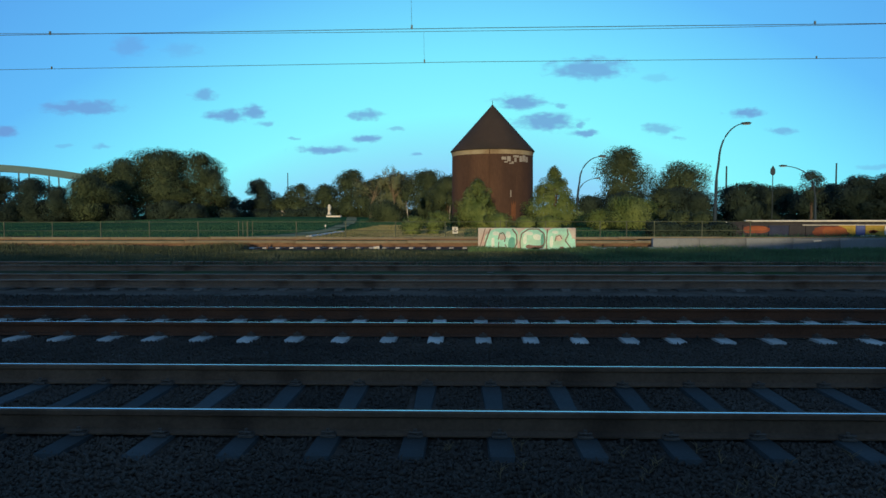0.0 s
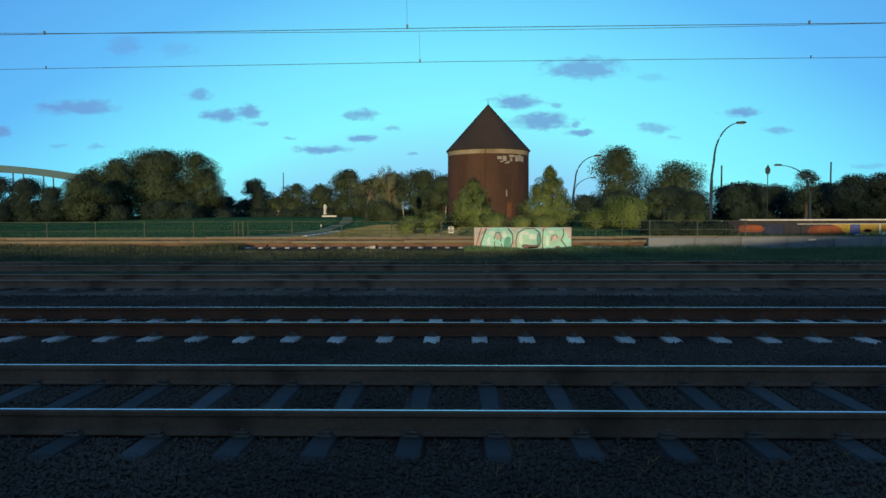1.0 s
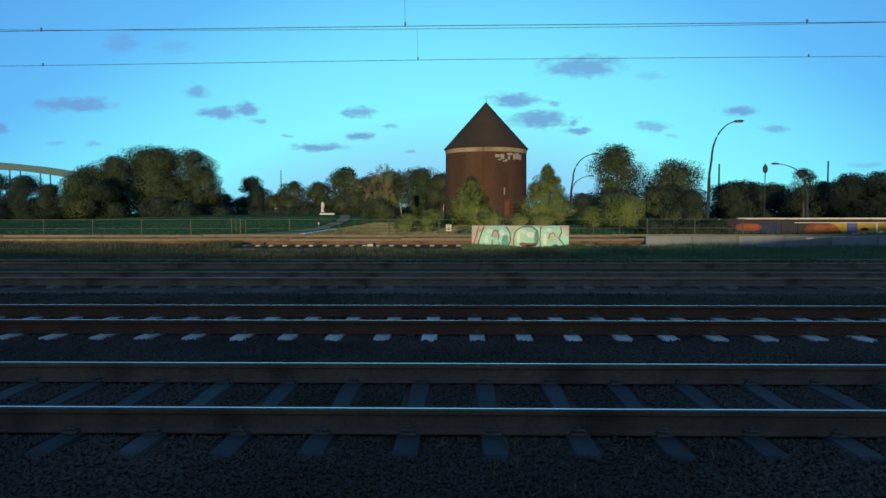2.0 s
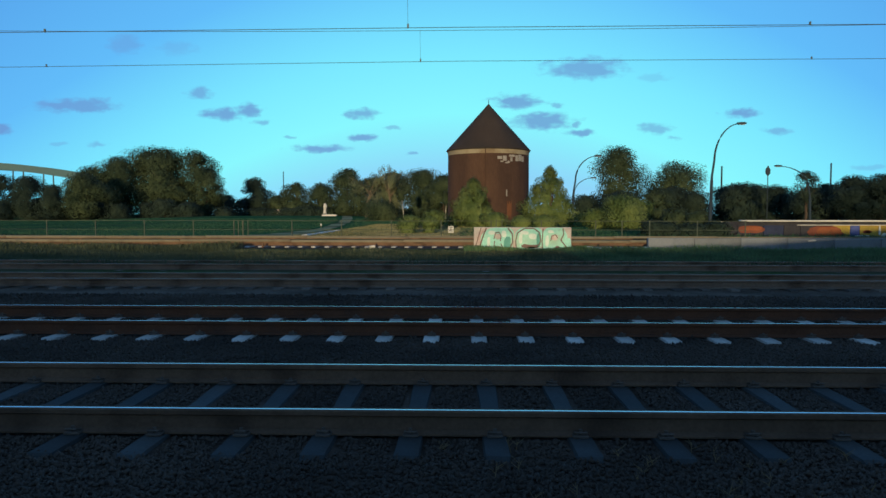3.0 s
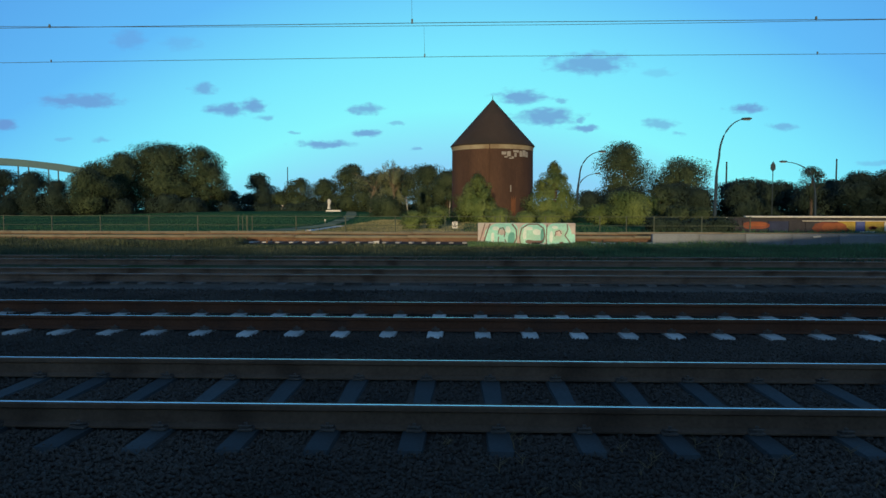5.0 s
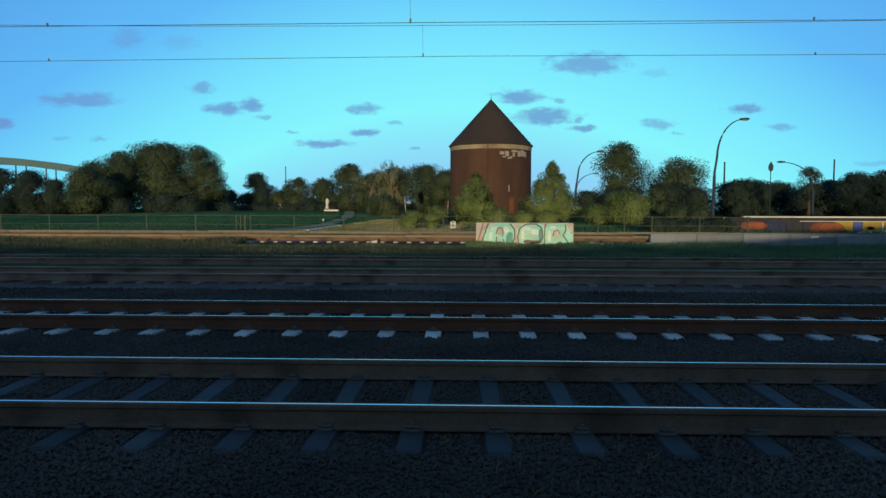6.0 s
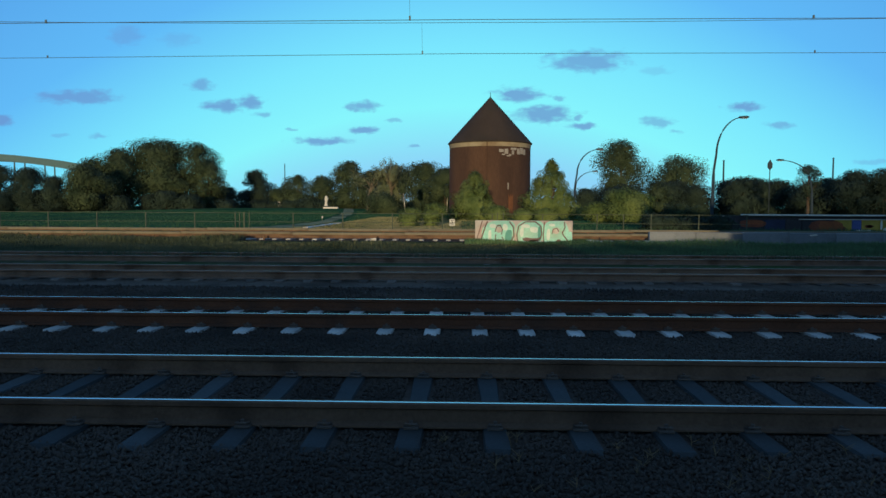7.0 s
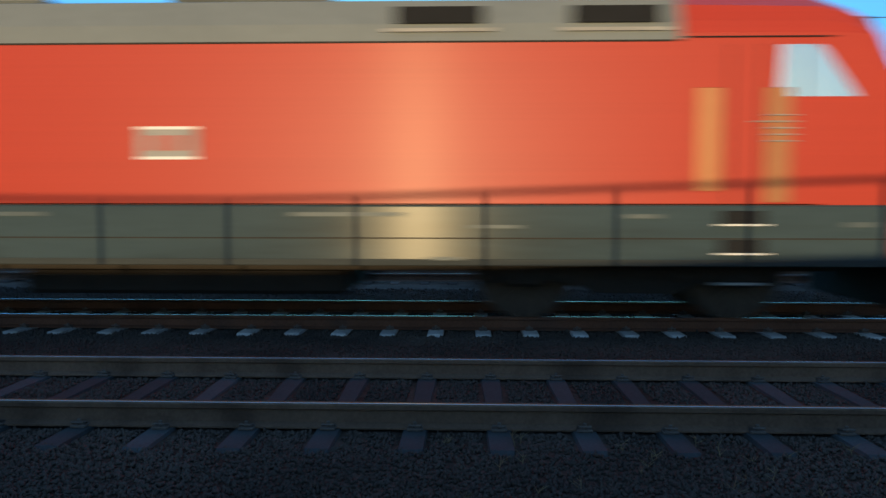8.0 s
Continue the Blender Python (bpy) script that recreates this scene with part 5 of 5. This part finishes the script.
    part("crown", leaf_cloud("crown", clumps, cnt, leaf, seed, M[kind]), None, t)
    return t


FAR = "far dark green tree in a dense row"
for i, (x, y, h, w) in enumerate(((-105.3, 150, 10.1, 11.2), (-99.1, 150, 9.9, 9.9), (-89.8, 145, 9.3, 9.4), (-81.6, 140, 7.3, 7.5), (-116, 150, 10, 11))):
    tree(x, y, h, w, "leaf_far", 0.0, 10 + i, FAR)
for i, (x, y, h, w) in enumerate(((-74.6, 140, 9.5, 11.0), (-80.0, 152, 11.8, 12.0), (-76.0, 156, 14.2, 13.0), (-70.2, 160, 16.6, 16.0), (-65.5, 157, 16.2, 14.0), (-60.5, 160, 15.8, 14.0), (-57.0, 158, 12.0, 9.5))):
    tree(x, y, h, w, "leaf", 0.02, 20 + i, "large dense green tree at the edge of the field")
for i, (x, y, h, w) in enumerate(((-66, 200, 7.0, 8), (-61, 200, 6.0, 7), (-52, 180, 10.7, 9.5), (-49.6, 190, 5.6, 8), (-39.5, 170, 8.9, 8.5), (-45, 175, 6.0, 7), (-31.4, 160, 8.4, 9.5), (-24, 150, 11.0, 10))):
    tree(x, y, h, w, "leaf_far" if i < 4 else "leaf", 0.04, 30 + i, FAR)
def fan_tree(x, y, h, w):
    """A pale trunk that splits into a fan of long branches hung with thin sprays of leaves."""
    rng = random.Random(41)
    t = thing("tree", pose(x, y, 0.28 + float(rise(x, y))), "grey-green thin-leaved tree with pale bare branches", "tree", "trees beyond the line")
    part("trunk", tube(bmesh.new(), [(-0.34 * w, 0, -0.2), (-0.33 * w, 0, h * 0.25), (-0.26 * w, 0, h * 0.5)], [0.22, 0.17, 0.10], 8), M["bark_pale"], t, "pale lit trunk")
    part("trunk", tube(bmesh.new(), [(0.1 * w, 0.4, -0.2), (0.08 * w, 0.3, h * 0.3), (0.06 * w, 0, h * 0.55)], [0.26, 0.2, 0.12], 8), M["bark_pale"], t)
    clumps = []
    for k in range(26):
        a = radians(rng.uniform(-68, 68))
        foot = (-0.28 * w if k % 3 == 0 else 0.06 * w, 0, h * rng.uniform(0.32, 0.5))
        reach = rng.uniform(0.6, 1.0)
        tip = (foot[0] + math.sin(a) * 0.46 * w * reach, rng.uniform(-0.35, 0.25) * w, foot[2] + math.cos(a) * 0.56 * h * reach)
        mid = tuple((p + q) / 2 + d for p, q, d in zip(foot, tip, (0, 0, 0.06 * h)))
        part("branch", tube(bmesh.new(), [foot, mid, tip], [0.05, 0.035, 0.015], 5), M["bark_pale"], t)
        for f in (0.45, 0.65, 0.85, 1.0):
            px, py, pz = (m + (q - m) * (2 * f - 1) if f > 0.5 else p + (m - p) * 2 * f for p, m, q in zip(foot, mid, tip))
            cr = w * rng.uniform(0.035, 0.075)
            clumps.append((px, py, pz - cr * 0.4, cr, cr * 1.3))
    part("crown", leaf_cloud("crown", clumps, 9000, 0.10, 41, M["leaf_grey"]), None, t)


fan_tree(-12.8, 122, 9.2, 9.8)
tree(-12.2, 128, 9.0, 10.0, "leaf_grey", 0.05, 48, "grey-green tree with a domed crown")


def birch(x, y, h, lean):
    t = thing("birch", pose(x, y, 0.28 + float(rise(x, y))), "slim birch stem with flaking white bark", "tree", "trees beyond the line")
    part("trunk", tube(bmesh.new(), [(0, 0, -0.2), (lean * 0.4, 0, h * 0.4), (lean, 0, h)], [0.065, 0.05, 0.02], 7), M["bark_white"], t, "white speckled stem")
    clumps = [(lean + 0.25 * math.sin(2.4 * k), 0.25 * math.cos(2.4 * k), h * (0.72 + 0.035 * k), 0.42, 0.5) for k in range(9)]
    part("crown", leaf_cloud("crown", clumps, 1500, 0.09, 47, M["leaf"]), None, t)


birch(-7.6, 97, 4.4, -0.5)
birch(-1.9, 92, 3.9, 0.2)
# dark leafy row put in to stand for a band of shade
for i in range(6):
    rr = random.Random(500 + i)
    tree(11.0 + 0.72 * i, 40.3 + rr.uniform(-0.3, 0.5), 0.72 + rr.uniform(0, 0.3), 1.9, "leaf_far", 0.0, 210 + i, "low dark hedge added for the shaded band behind the fence", "low", None, "bush")
# unseen trees added behind the camera to keep the outer woods and left meadow in shade
for i, (x, h) in enumerate(((-92, 9), (-82, 8), (-72, 7.5), (-62, 7.5), (-52, 7), (-43, 6), (-172, 19), (-160, 21), (-148, 20), (-136, 21), (-124, 19), (-113, 17), (-103, 14), (46, 12), (56, 14), (66, 15), (77, 15))):
    tree(x, -40, h, 15.5 if h > 10 else 11.5, "leaf", 0.0, 230 + i, "unseen dense tree added behind the camera to cast shade")
tree(-17.0, 135, 8.4, 8.5, "leaf", 0.05, 42, "dense green tree behind the path")
tree(-6.2, 120, 9.0, 8.8, "leaf", 0.05, 43, "dense green tree beside the tower")
tree(-2.6, 112, 7.6, 6.5, "leaf", 0.05, 44, "dense green tree beside the tower")
tree(-10.6, 98, 3.4, 6.6, "leaf", 0.0, 45, "low dense bush at the meadow's edge", name="bush")
tree(9.5, 75, 6.2, 7.6, "leaf_light", 0.04, 50, "young yellow-green tree with a pointed crown", "cone", 9000)
tree(1.4, 70, 4.75, 7.0, "leaf_light", 0.0, 51, "yellow-green bushy tree in front of the tower", "cone", 8000)
tree(3.2, 66, 1.5, 2.8, "leaf_light", 0.0, 52, "low yellow-green bush beside the tower", name="bush", count=3500)
tree(-3.4, 46, 0.95, 1.5, "leaf_light", 0.0, 57, "low yellow-green bush behind the fence", name="bush", count=2500)
tree(-2.1, 47, 1.15, 1.6, "leaf_light", 0.0, 58, "low yellow-green bush behind the fence", name="bush", count=2500)
tree(-2.2, 60, 1.7, 2.2, "leaf_light", 0.0, 53, "low yellow-green bush beside the tower", name="bush", count=2500)
tree(-4.4, 62, 1.3, 2.6, "leaf_light", 0.0, 54, "low yellow-green bush beside the tower", name="bush", count=2500)
tree(5.4, 62, 1.15, 2.8, "leaf_light", 0.0, 55, "low yellow-green bush beside the tower", name="bush", count=2500)
tree(7.2, 60, 1.3, 2.6, "leaf_light", 0.0, 56, "low yellow-green bush beside the tower", name="bush", count=2500)
tree(22.7, 130, 4.9, 3.8, "leaf_far", 0.0, 60, FAR)
tree(31.2, 140, 14.6, 12.6, "leaf", 0.05, 61, "tall dark poplar-like tree with an open crown", "tall", 6000)
tree(41.9, 140, 11.6, 14.5, "leaf", 0.02, 62, "broad dark green tree with a dense rounded crown")
tree(13.2, 58, 2.9, 4.6, "leaf_light", 0.0, 63, "yellow-green shrub behind the fence", name="bush", count=5000)
tree(11.6, 60, 1.9, 3.0, "leaf_light", 0.0, 64, "yellow-green shrub behind the fence", name="bush", count=3500)
tree(27.3, 100, 5.0, 5.2, "leaf", 0.0, 65, "dense green tree behind the shrubs")
tree(23.4, 95, 3.6, 5.0, "leaf_light", 0.0, 66, "yellow-green shrub behind the fence", name="bush", count=3500)
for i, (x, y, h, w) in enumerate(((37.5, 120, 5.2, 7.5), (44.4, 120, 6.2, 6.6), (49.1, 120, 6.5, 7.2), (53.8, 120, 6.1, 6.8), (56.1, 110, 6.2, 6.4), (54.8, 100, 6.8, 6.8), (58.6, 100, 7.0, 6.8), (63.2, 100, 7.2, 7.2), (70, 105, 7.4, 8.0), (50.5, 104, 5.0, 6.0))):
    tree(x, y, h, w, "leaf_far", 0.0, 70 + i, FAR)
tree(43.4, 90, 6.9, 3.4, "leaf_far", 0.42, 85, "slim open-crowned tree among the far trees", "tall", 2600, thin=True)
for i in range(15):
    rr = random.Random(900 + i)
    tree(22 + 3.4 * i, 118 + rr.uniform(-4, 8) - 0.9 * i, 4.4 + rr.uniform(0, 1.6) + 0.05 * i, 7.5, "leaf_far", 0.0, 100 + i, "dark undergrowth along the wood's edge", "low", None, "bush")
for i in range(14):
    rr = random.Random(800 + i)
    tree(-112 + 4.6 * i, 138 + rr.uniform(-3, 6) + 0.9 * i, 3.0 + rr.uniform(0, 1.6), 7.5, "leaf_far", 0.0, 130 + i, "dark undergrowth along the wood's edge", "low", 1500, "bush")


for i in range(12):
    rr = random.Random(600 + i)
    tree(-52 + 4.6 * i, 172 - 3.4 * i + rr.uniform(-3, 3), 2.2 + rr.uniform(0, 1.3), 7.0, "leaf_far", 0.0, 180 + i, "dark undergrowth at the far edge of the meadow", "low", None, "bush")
for i in range(6):
    rr = random.Random(700 + i)
    tree(15.5 + 2.3 * i, 78 + rr.uniform(-4, 6), 1.7 + rr.uniform(0, 0.8), 3.6, "leaf", 0.0, 160 + i, "low dark bush between fence and wood", "low", None, "bush")


# ---- grass ----
def grass(name, count, zone, height, width, material, seed, label, avoid=()):
    rng = np.random.RandomState(seed)
    x0, x1, y0, y1 = zone
    x, y = rng.uniform(x0, x1, count), rng.uniform(y0, y1, count)
    clear = np.abs(x - np.interp(y, [38, 46, 58, 72, 90, 110, 150], [-11.4, -10.9, -11.2, -12.8, -14.6, -17.6, -24.0])) > 1.3     # the footpath stays bare
    clear |= y < 36
    x, y = x[clear], y[clear]
    count = len(x)
    tuft = 0.55 + 0.45 * np.sin(x * 0.9 + 2 * np.sin(y * 0.7)) * np.sin(x * 0.31 + y * 1.3)
    h = height * (0.35 + 0.65 * tuft) * rng.uniform(0.5, 1.2, count)
    z = np.interp(y, [18, 19.6, 29.0, 30.6, 34.5, 36.5], [-0.055, -0.03, 0.0, 0.07, 0.10, 0.30]) + rise(x, y)
    a = rng.uniform(0, 6.283, count)
    wx, wy = np.cos(a) * width, np.sin(a) * width
    lx, ly = rng.normal(0, 0.22, count) * h, rng.normal(0, 0.22, count) * h
    v = np.stack([np.stack([x - wx, y - wy, z - 0.02], 1), np.stack([x + wx, y + wy, z - 0.02], 1), np.stack([x + lx * 0.4 + wx * 0.7, y + ly * 0.4 + wy * 0.7, z + h * 0.6], 1), np.stack([x + lx, y + ly, z + h], 1), np.stack([x + lx * 0.4 - wx * 0.7, y + ly * 0.4 - wy * 0.7, z + h * 0.6], 1)], 1)
    me = bpy.data.meshes.new(name)
    me.vertices.add(count * 5)
    me.vertices.foreach_set("co", v.reshape(-1))
    me.loops.add(count * 5)
    me.loops.foreach_set("vertex_index", np.arange(count * 5, dtype=np.int32))
    me.polygons.add(count)
    me.polygons.foreach_set("loop_start", np.arange(0, count * 5, 5, dtype=np.int32))
    me.materials.append(M[material])
    me.update(calc_edges=True)
    tagged(new(name, me), label, "grass", kind="stuff")


grass("verge_grass", 120000, (-26, 26, 21.9, 29.2), 0.22, 0.008, "grass", 1, "dry olive grass on the verge between the tracks")
grass("verge_grass", 44000, (4.0, 28, 22.0, 30.3), 0.30, 0.008, "grass_green", 2, "taller green grass on the verge")
grass("verge_grass", 5000, (0.2, 5.2, 28.7, 29.4), 0.36, 0.013, "grass_green", 8, "taller green grass at the foot of the sprayed wall")
# straw colour stands in for low sun on the verge's middle
grass("verge_grass", 12000, (-9, 7, 23.5, 29.0), 0.17, 0.008, "dry_grass", 9, "straw-coloured grass with the sunlit gold of the verge in its colour")
grass("siding_grass", 9000, (-24, 24, 20.4, 21.9), 0.26, 0.014, "grass", 3, "thin grass growing through the overgrown siding")


grass("meadow_grass", 70000, (-80, -6, 37, 110), 0.11, 0.016, "meadow_grass", 4, "short green meadow grass beyond the fence")
grass("dry_grass", 42000, (-9.5, 3.0, 37, 80), 0.13, 0.013, "dry_grass", 6, "short pale dry grass round the gravel yard")
grass("verge_grass", 16000, (-27, -9.5, 28.4, 31.0), 0.34, 0.009, "grass", 7, "tall dry grass along the foot of the track")
grass("meadow_grass", 16000, (0, 34, 37, 62), 0.26, 0.014, "meadow_grass", 5, "rough green grass behind the fence")


# ---- small things beyond the line ----
def notice_board(x, y, z):
    t = thing("notice_board", pose(x, y, z), "small white notice board on a post at the fence", "sign")
    part("post", boxed(-0.025, 0.025, 0.03, 0.07, -0.5, 0.75, 0.005), M["fence"], t)
    b = part("board", boxed(-0.14, 0.14, 0.0, 0.02, 0.32, 0.66, 0.006), M["white"], t)
    for dz, w in ((0.60, 0.08), (0.52, 0.05), (0.42, 0.09)):
        part("text_bar", boxed(-w, w, -0.006, 0.001, dz - 0.018, dz + 0.018), M["dark_wall"], b)


notice_board(-0.45, 36.2, 0.30)


def stone_block(x, y, z, w, d, h, turn, label):
    bm = boxed(-w / 2, w / 2, -d / 2, d / 2, 0, h, 0.03)
    rng = random.Random(int(x * 100))
    for v in bm.verts:
        v.co += Vector((rng.uniform(-0.02, 0.02), rng.uniform(-0.02, 0.02), rng.uniform(-0.02, 0.01)))
    ob = new("stone_block", mesh_from("stone_block", bm, M["white"]))
    ob.matrix_basis = pose(x, y, z, 0, 0, turn)
    tagged(ob, label, "stone block", "loose blocks")


stone_block(5.45, 30.2, 0.04, 0.42, 0.2, 0.17, 6, "pale broken concrete block lying in the grass")
stone_block(5.95, 30.4, 0.05, 0.26, 0.16, 0.11, -12, "pale broken concrete block lying in the grass")
stone_block(8.05, 30.5, 0.06, 0.30, 0.2, 0.12, 4, "pale broken concrete block lying in the grass")
stone_block(-3.85, 31.0, 0.07, 0.25, 0.15, 0.13, 20, "pale broken concrete block beside the track")
stone_block(15.2, 30.84, 0.42, 0.34, 0.03, 0.06, 0, "scrap of white paper on the slab")


def parked_car(x, y, turn, material, label):
    t = thing("parked_car", pose(x, y, 0.30 + float(rise(x, y)), 0, 0, turn), label, "car", "parked cars")
    b = prism(bmesh.new(), [(-2.1, 0.25), (2.1, 0.25), (2.15, 0.6), (1.9, 0.85), (1.0, 0.92), (0.45, 1.4), (-1.3, 1.42), (-1.95, 0.95), (-2.12, 0.7)], -0.85, 0.85)
    bmesh.ops.bevel(b, geom=b.edges[:], offset=0.06, segments=2, affect="EDGES", profile=0.5)
    part("body", b, M[material], t)
    for y2 in (-0.855, 0.855):
        part("side_window", prism(bmesh.new(), [(-1.25, 0.95), (0.75, 0.95), (0.35, 1.32), (-1.15, 1.33)], y2 - 0.01, y2 + 0.01), M["front_glass"], t)
        for xw in (-1.3, 1.35):
            w = part("wheel", disc_wheel(bmesh.new(), 0.31, y2 - 0.1, y2 + 0.02, 18), M["vent"], t, at=pose(xw, 0, 0.31))
            part("rim", disc_wheel(bmesh.new(), 0.18, y2 - 0.11, y2 + 0.03, 14), M["steel_grey"], w)


parked_car(-41.8, 165, 4, "white", "white car parked beside the far road")
parked_car(-37.0, 166, 2, "dark_wall", "dark car parked beside the far road")
parked_car(-34.2, 165.5, 0, "dark_wall", "dark car parked beside the far road")
stone_block(11.2, 42.0, 0.29, 0.48, 0.3, 0.42, 0, "pale broken concrete block behind the fence")


def monument(x, y):
    t = thing("monument", pose(x, y, 0.30 + float(rise(x, y))), "white stone monument on a low white base", "monument")
    part("base", boxed(-0.5, 2.4, -0.6, 0.6, -0.1, 0.32, 0.06), M["white"], t)
    part("pillar", tube(bmesh.new(), [(0, 0, 0.5), (0, 0, 1.2), (0.1, 0, 2.0), (0.0, 0, 2.5)], [0.36, 0.22, 0.38, 0.16], 10), M["white"], t)


monument(-26.8, 140)


def marker_post(x, y, h, label):
    t = thing("marker_post", pose(x, y, 0.28), label, "post", "marker posts")
    part("shaft", boxed(-0.05, 0.05, -0.05, 0.05, -0.1, h * 0.55, 0.01), M["fence"], t)
    part("head", boxed(-0.06, 0.06, -0.06, 0.04, h * 0.55, h * 0.95, 0.02), M["white"], t, "white painted head")


marker_post(15.1, 41.2, 0.95, "short post with a white head behind the fence")
marker_post(13.0, 42.0, 0.60, "short post with a white head behind the fence")
marker_post(14.4, 41.0, 0.55, "short post with a white head behind the fence")
marker_post(-12.6, 64.0, 0.45, "short post with a white head beside the path")


for i, y in enumerate((41.4, 43.4, 45.5, 47.5, 49.6, 51.8)):
    stone_block(-8.95 - 0.02 * i, y, 0.30, 0.34, 1.7, 0.10, 2 * (i % 3) - 2, "pale kerb stone along the path")


def weed(x, y, h, seed):
    """A dry stalk with a few side shoots standing in the ballast."""
    rng = random.Random(seed)
    t = thing("weed", pose(x, y, -0.05), "dry thin weed stalk growing in the ballast", "weed", "dry weeds")
    lean = rng.uniform(-0.5, 0.5) * h
    part("stalk", tube(bmesh.new(), [(0, 0, -0.02), (lean * 0.35, 0.02, h * 0.5), (lean, 0.03, h)], [0.004, 0.003, 0.0015], 5), M["stalk"], t)
    for k in range(4):
        f = rng.uniform(0.3, 0.9)
        bx, bz = lean * f * 0.8, h * f
        part("shoot", tube(bmesh.new(), [(bx, 0.02, bz), (bx + rng.uniform(-0.07, 0.07), 0.02 + rng.uniform(-0.03, 0.03), bz + 0.04)], [0.0025, 0.001], 4), M["stalk"], t)


for i in range(26):
    rr = random.Random(300 + i)
    weed(rr.uniform(-0.2, 2.9), rr.uniform(3.75, 4.7), rr.uniform(0.05, 0.14), 320 + i)


def low_shed(x, y):
    t = thing("low_shed", pose(x, y, 0.30), "small white shed with a flat roof behind trees", "shed")
    part("wall", boxed(-3.0, 3.0, -2.0, 2.0, -0.1, 2.5, 0.03), M["white"], t)
    part("roof", boxed(-3.2, 3.2, -2.2, 2.2, 2.5, 2.68, 0.03), M["slab"], t)


low_shed(28.6, 158)


# ---- behind the camera: the bank and railing that shade the tracks ----
def bank():
    yb = -5.0
    verts, faces = [], []
    xs = [-300 + 10 * k for k in range(29)] + [-8, -6, -3, 0, 4, 6, 8] + [10 + 5 * k for k in range(5)] + [40 + 10 * k for k in range(27)]
    # crest heights are shaped to lay shade on verge, slabs and train
    top = lambda x: 1.31 + 0.020 * max(min(-6 - x, 12), 0) + 0.035 * max(min(x, 5), -3) + 0.08 * max(min(x, 30) - 7, 0)
    for x in xs:
        z = top(x) + 0.11 * max(0.0, 1 - max(abs(x + 1) - 5, 0) / 4)
        verts += [(x, yb + 2.6, -0.12), (x, yb + 0.2, z), (x, yb - 12.0, z), (x, yb - 16, -0.12)]
    for i in range(len(xs) - 1):
        for k in range(3):
            faces.append((i * 4 + k, i * 4 + k + 1, i * 4 + k + 5, i * 4 + k + 4))
    tagged(new("bank", mesh_of("bank", verts, faces, M["bank"])), "grassy earth bank beside the railway", "bank", kind="structure")
    t = thing("railing", pose(0, yb, 0), "steel railing along the top of the bank", "railing")
    post = mesh_from("post", boxed(-0.022, 0.022, -0.022, 0.022, -0.1, 1.02, 0.005), M["fence"])
    for k in range(-20, 21):
        x = 0.90 + 1.54 * k
        part("post", post, None, t, at=pose(x, 0, top(x)))
    for z in (1.0,):
        part("rail", tube(bmesh.new(), [(0.90 + 1.54 * k, 0, top(0.90 + 1.54 * k) + z) for k in range(-20, 21)], 0.032, 8), M["fence"], t)


bank()


def motions():
    speed, x_end, seconds = 23.5, -12.65, 8.0
    where = lambda t: x_end + speed * (seconds - t)
    walk(LOCO, [(float(t), pose(where(t), 9.87, RAIL_Z)) for t in range(9)])
    walk(COACH, [(float(t), pose(where(t) + LOCO_L + 0.95, 9.87, RAIL_Z)) for t in range(9)])
    for wheels, r, xs in ((LOCO_WHEELS, 0.625, AXLES), (COACH_WHEELS, 0.52, (2.25, 4.75, 21.25, 23.75))):
        for w, x in zip(wheels, xs):
            walk(w, [(k / FPS, pose(x, 0, r, 0, -math.degrees(speed * k / FPS / r), 0)) for k in range(241)])


motions()
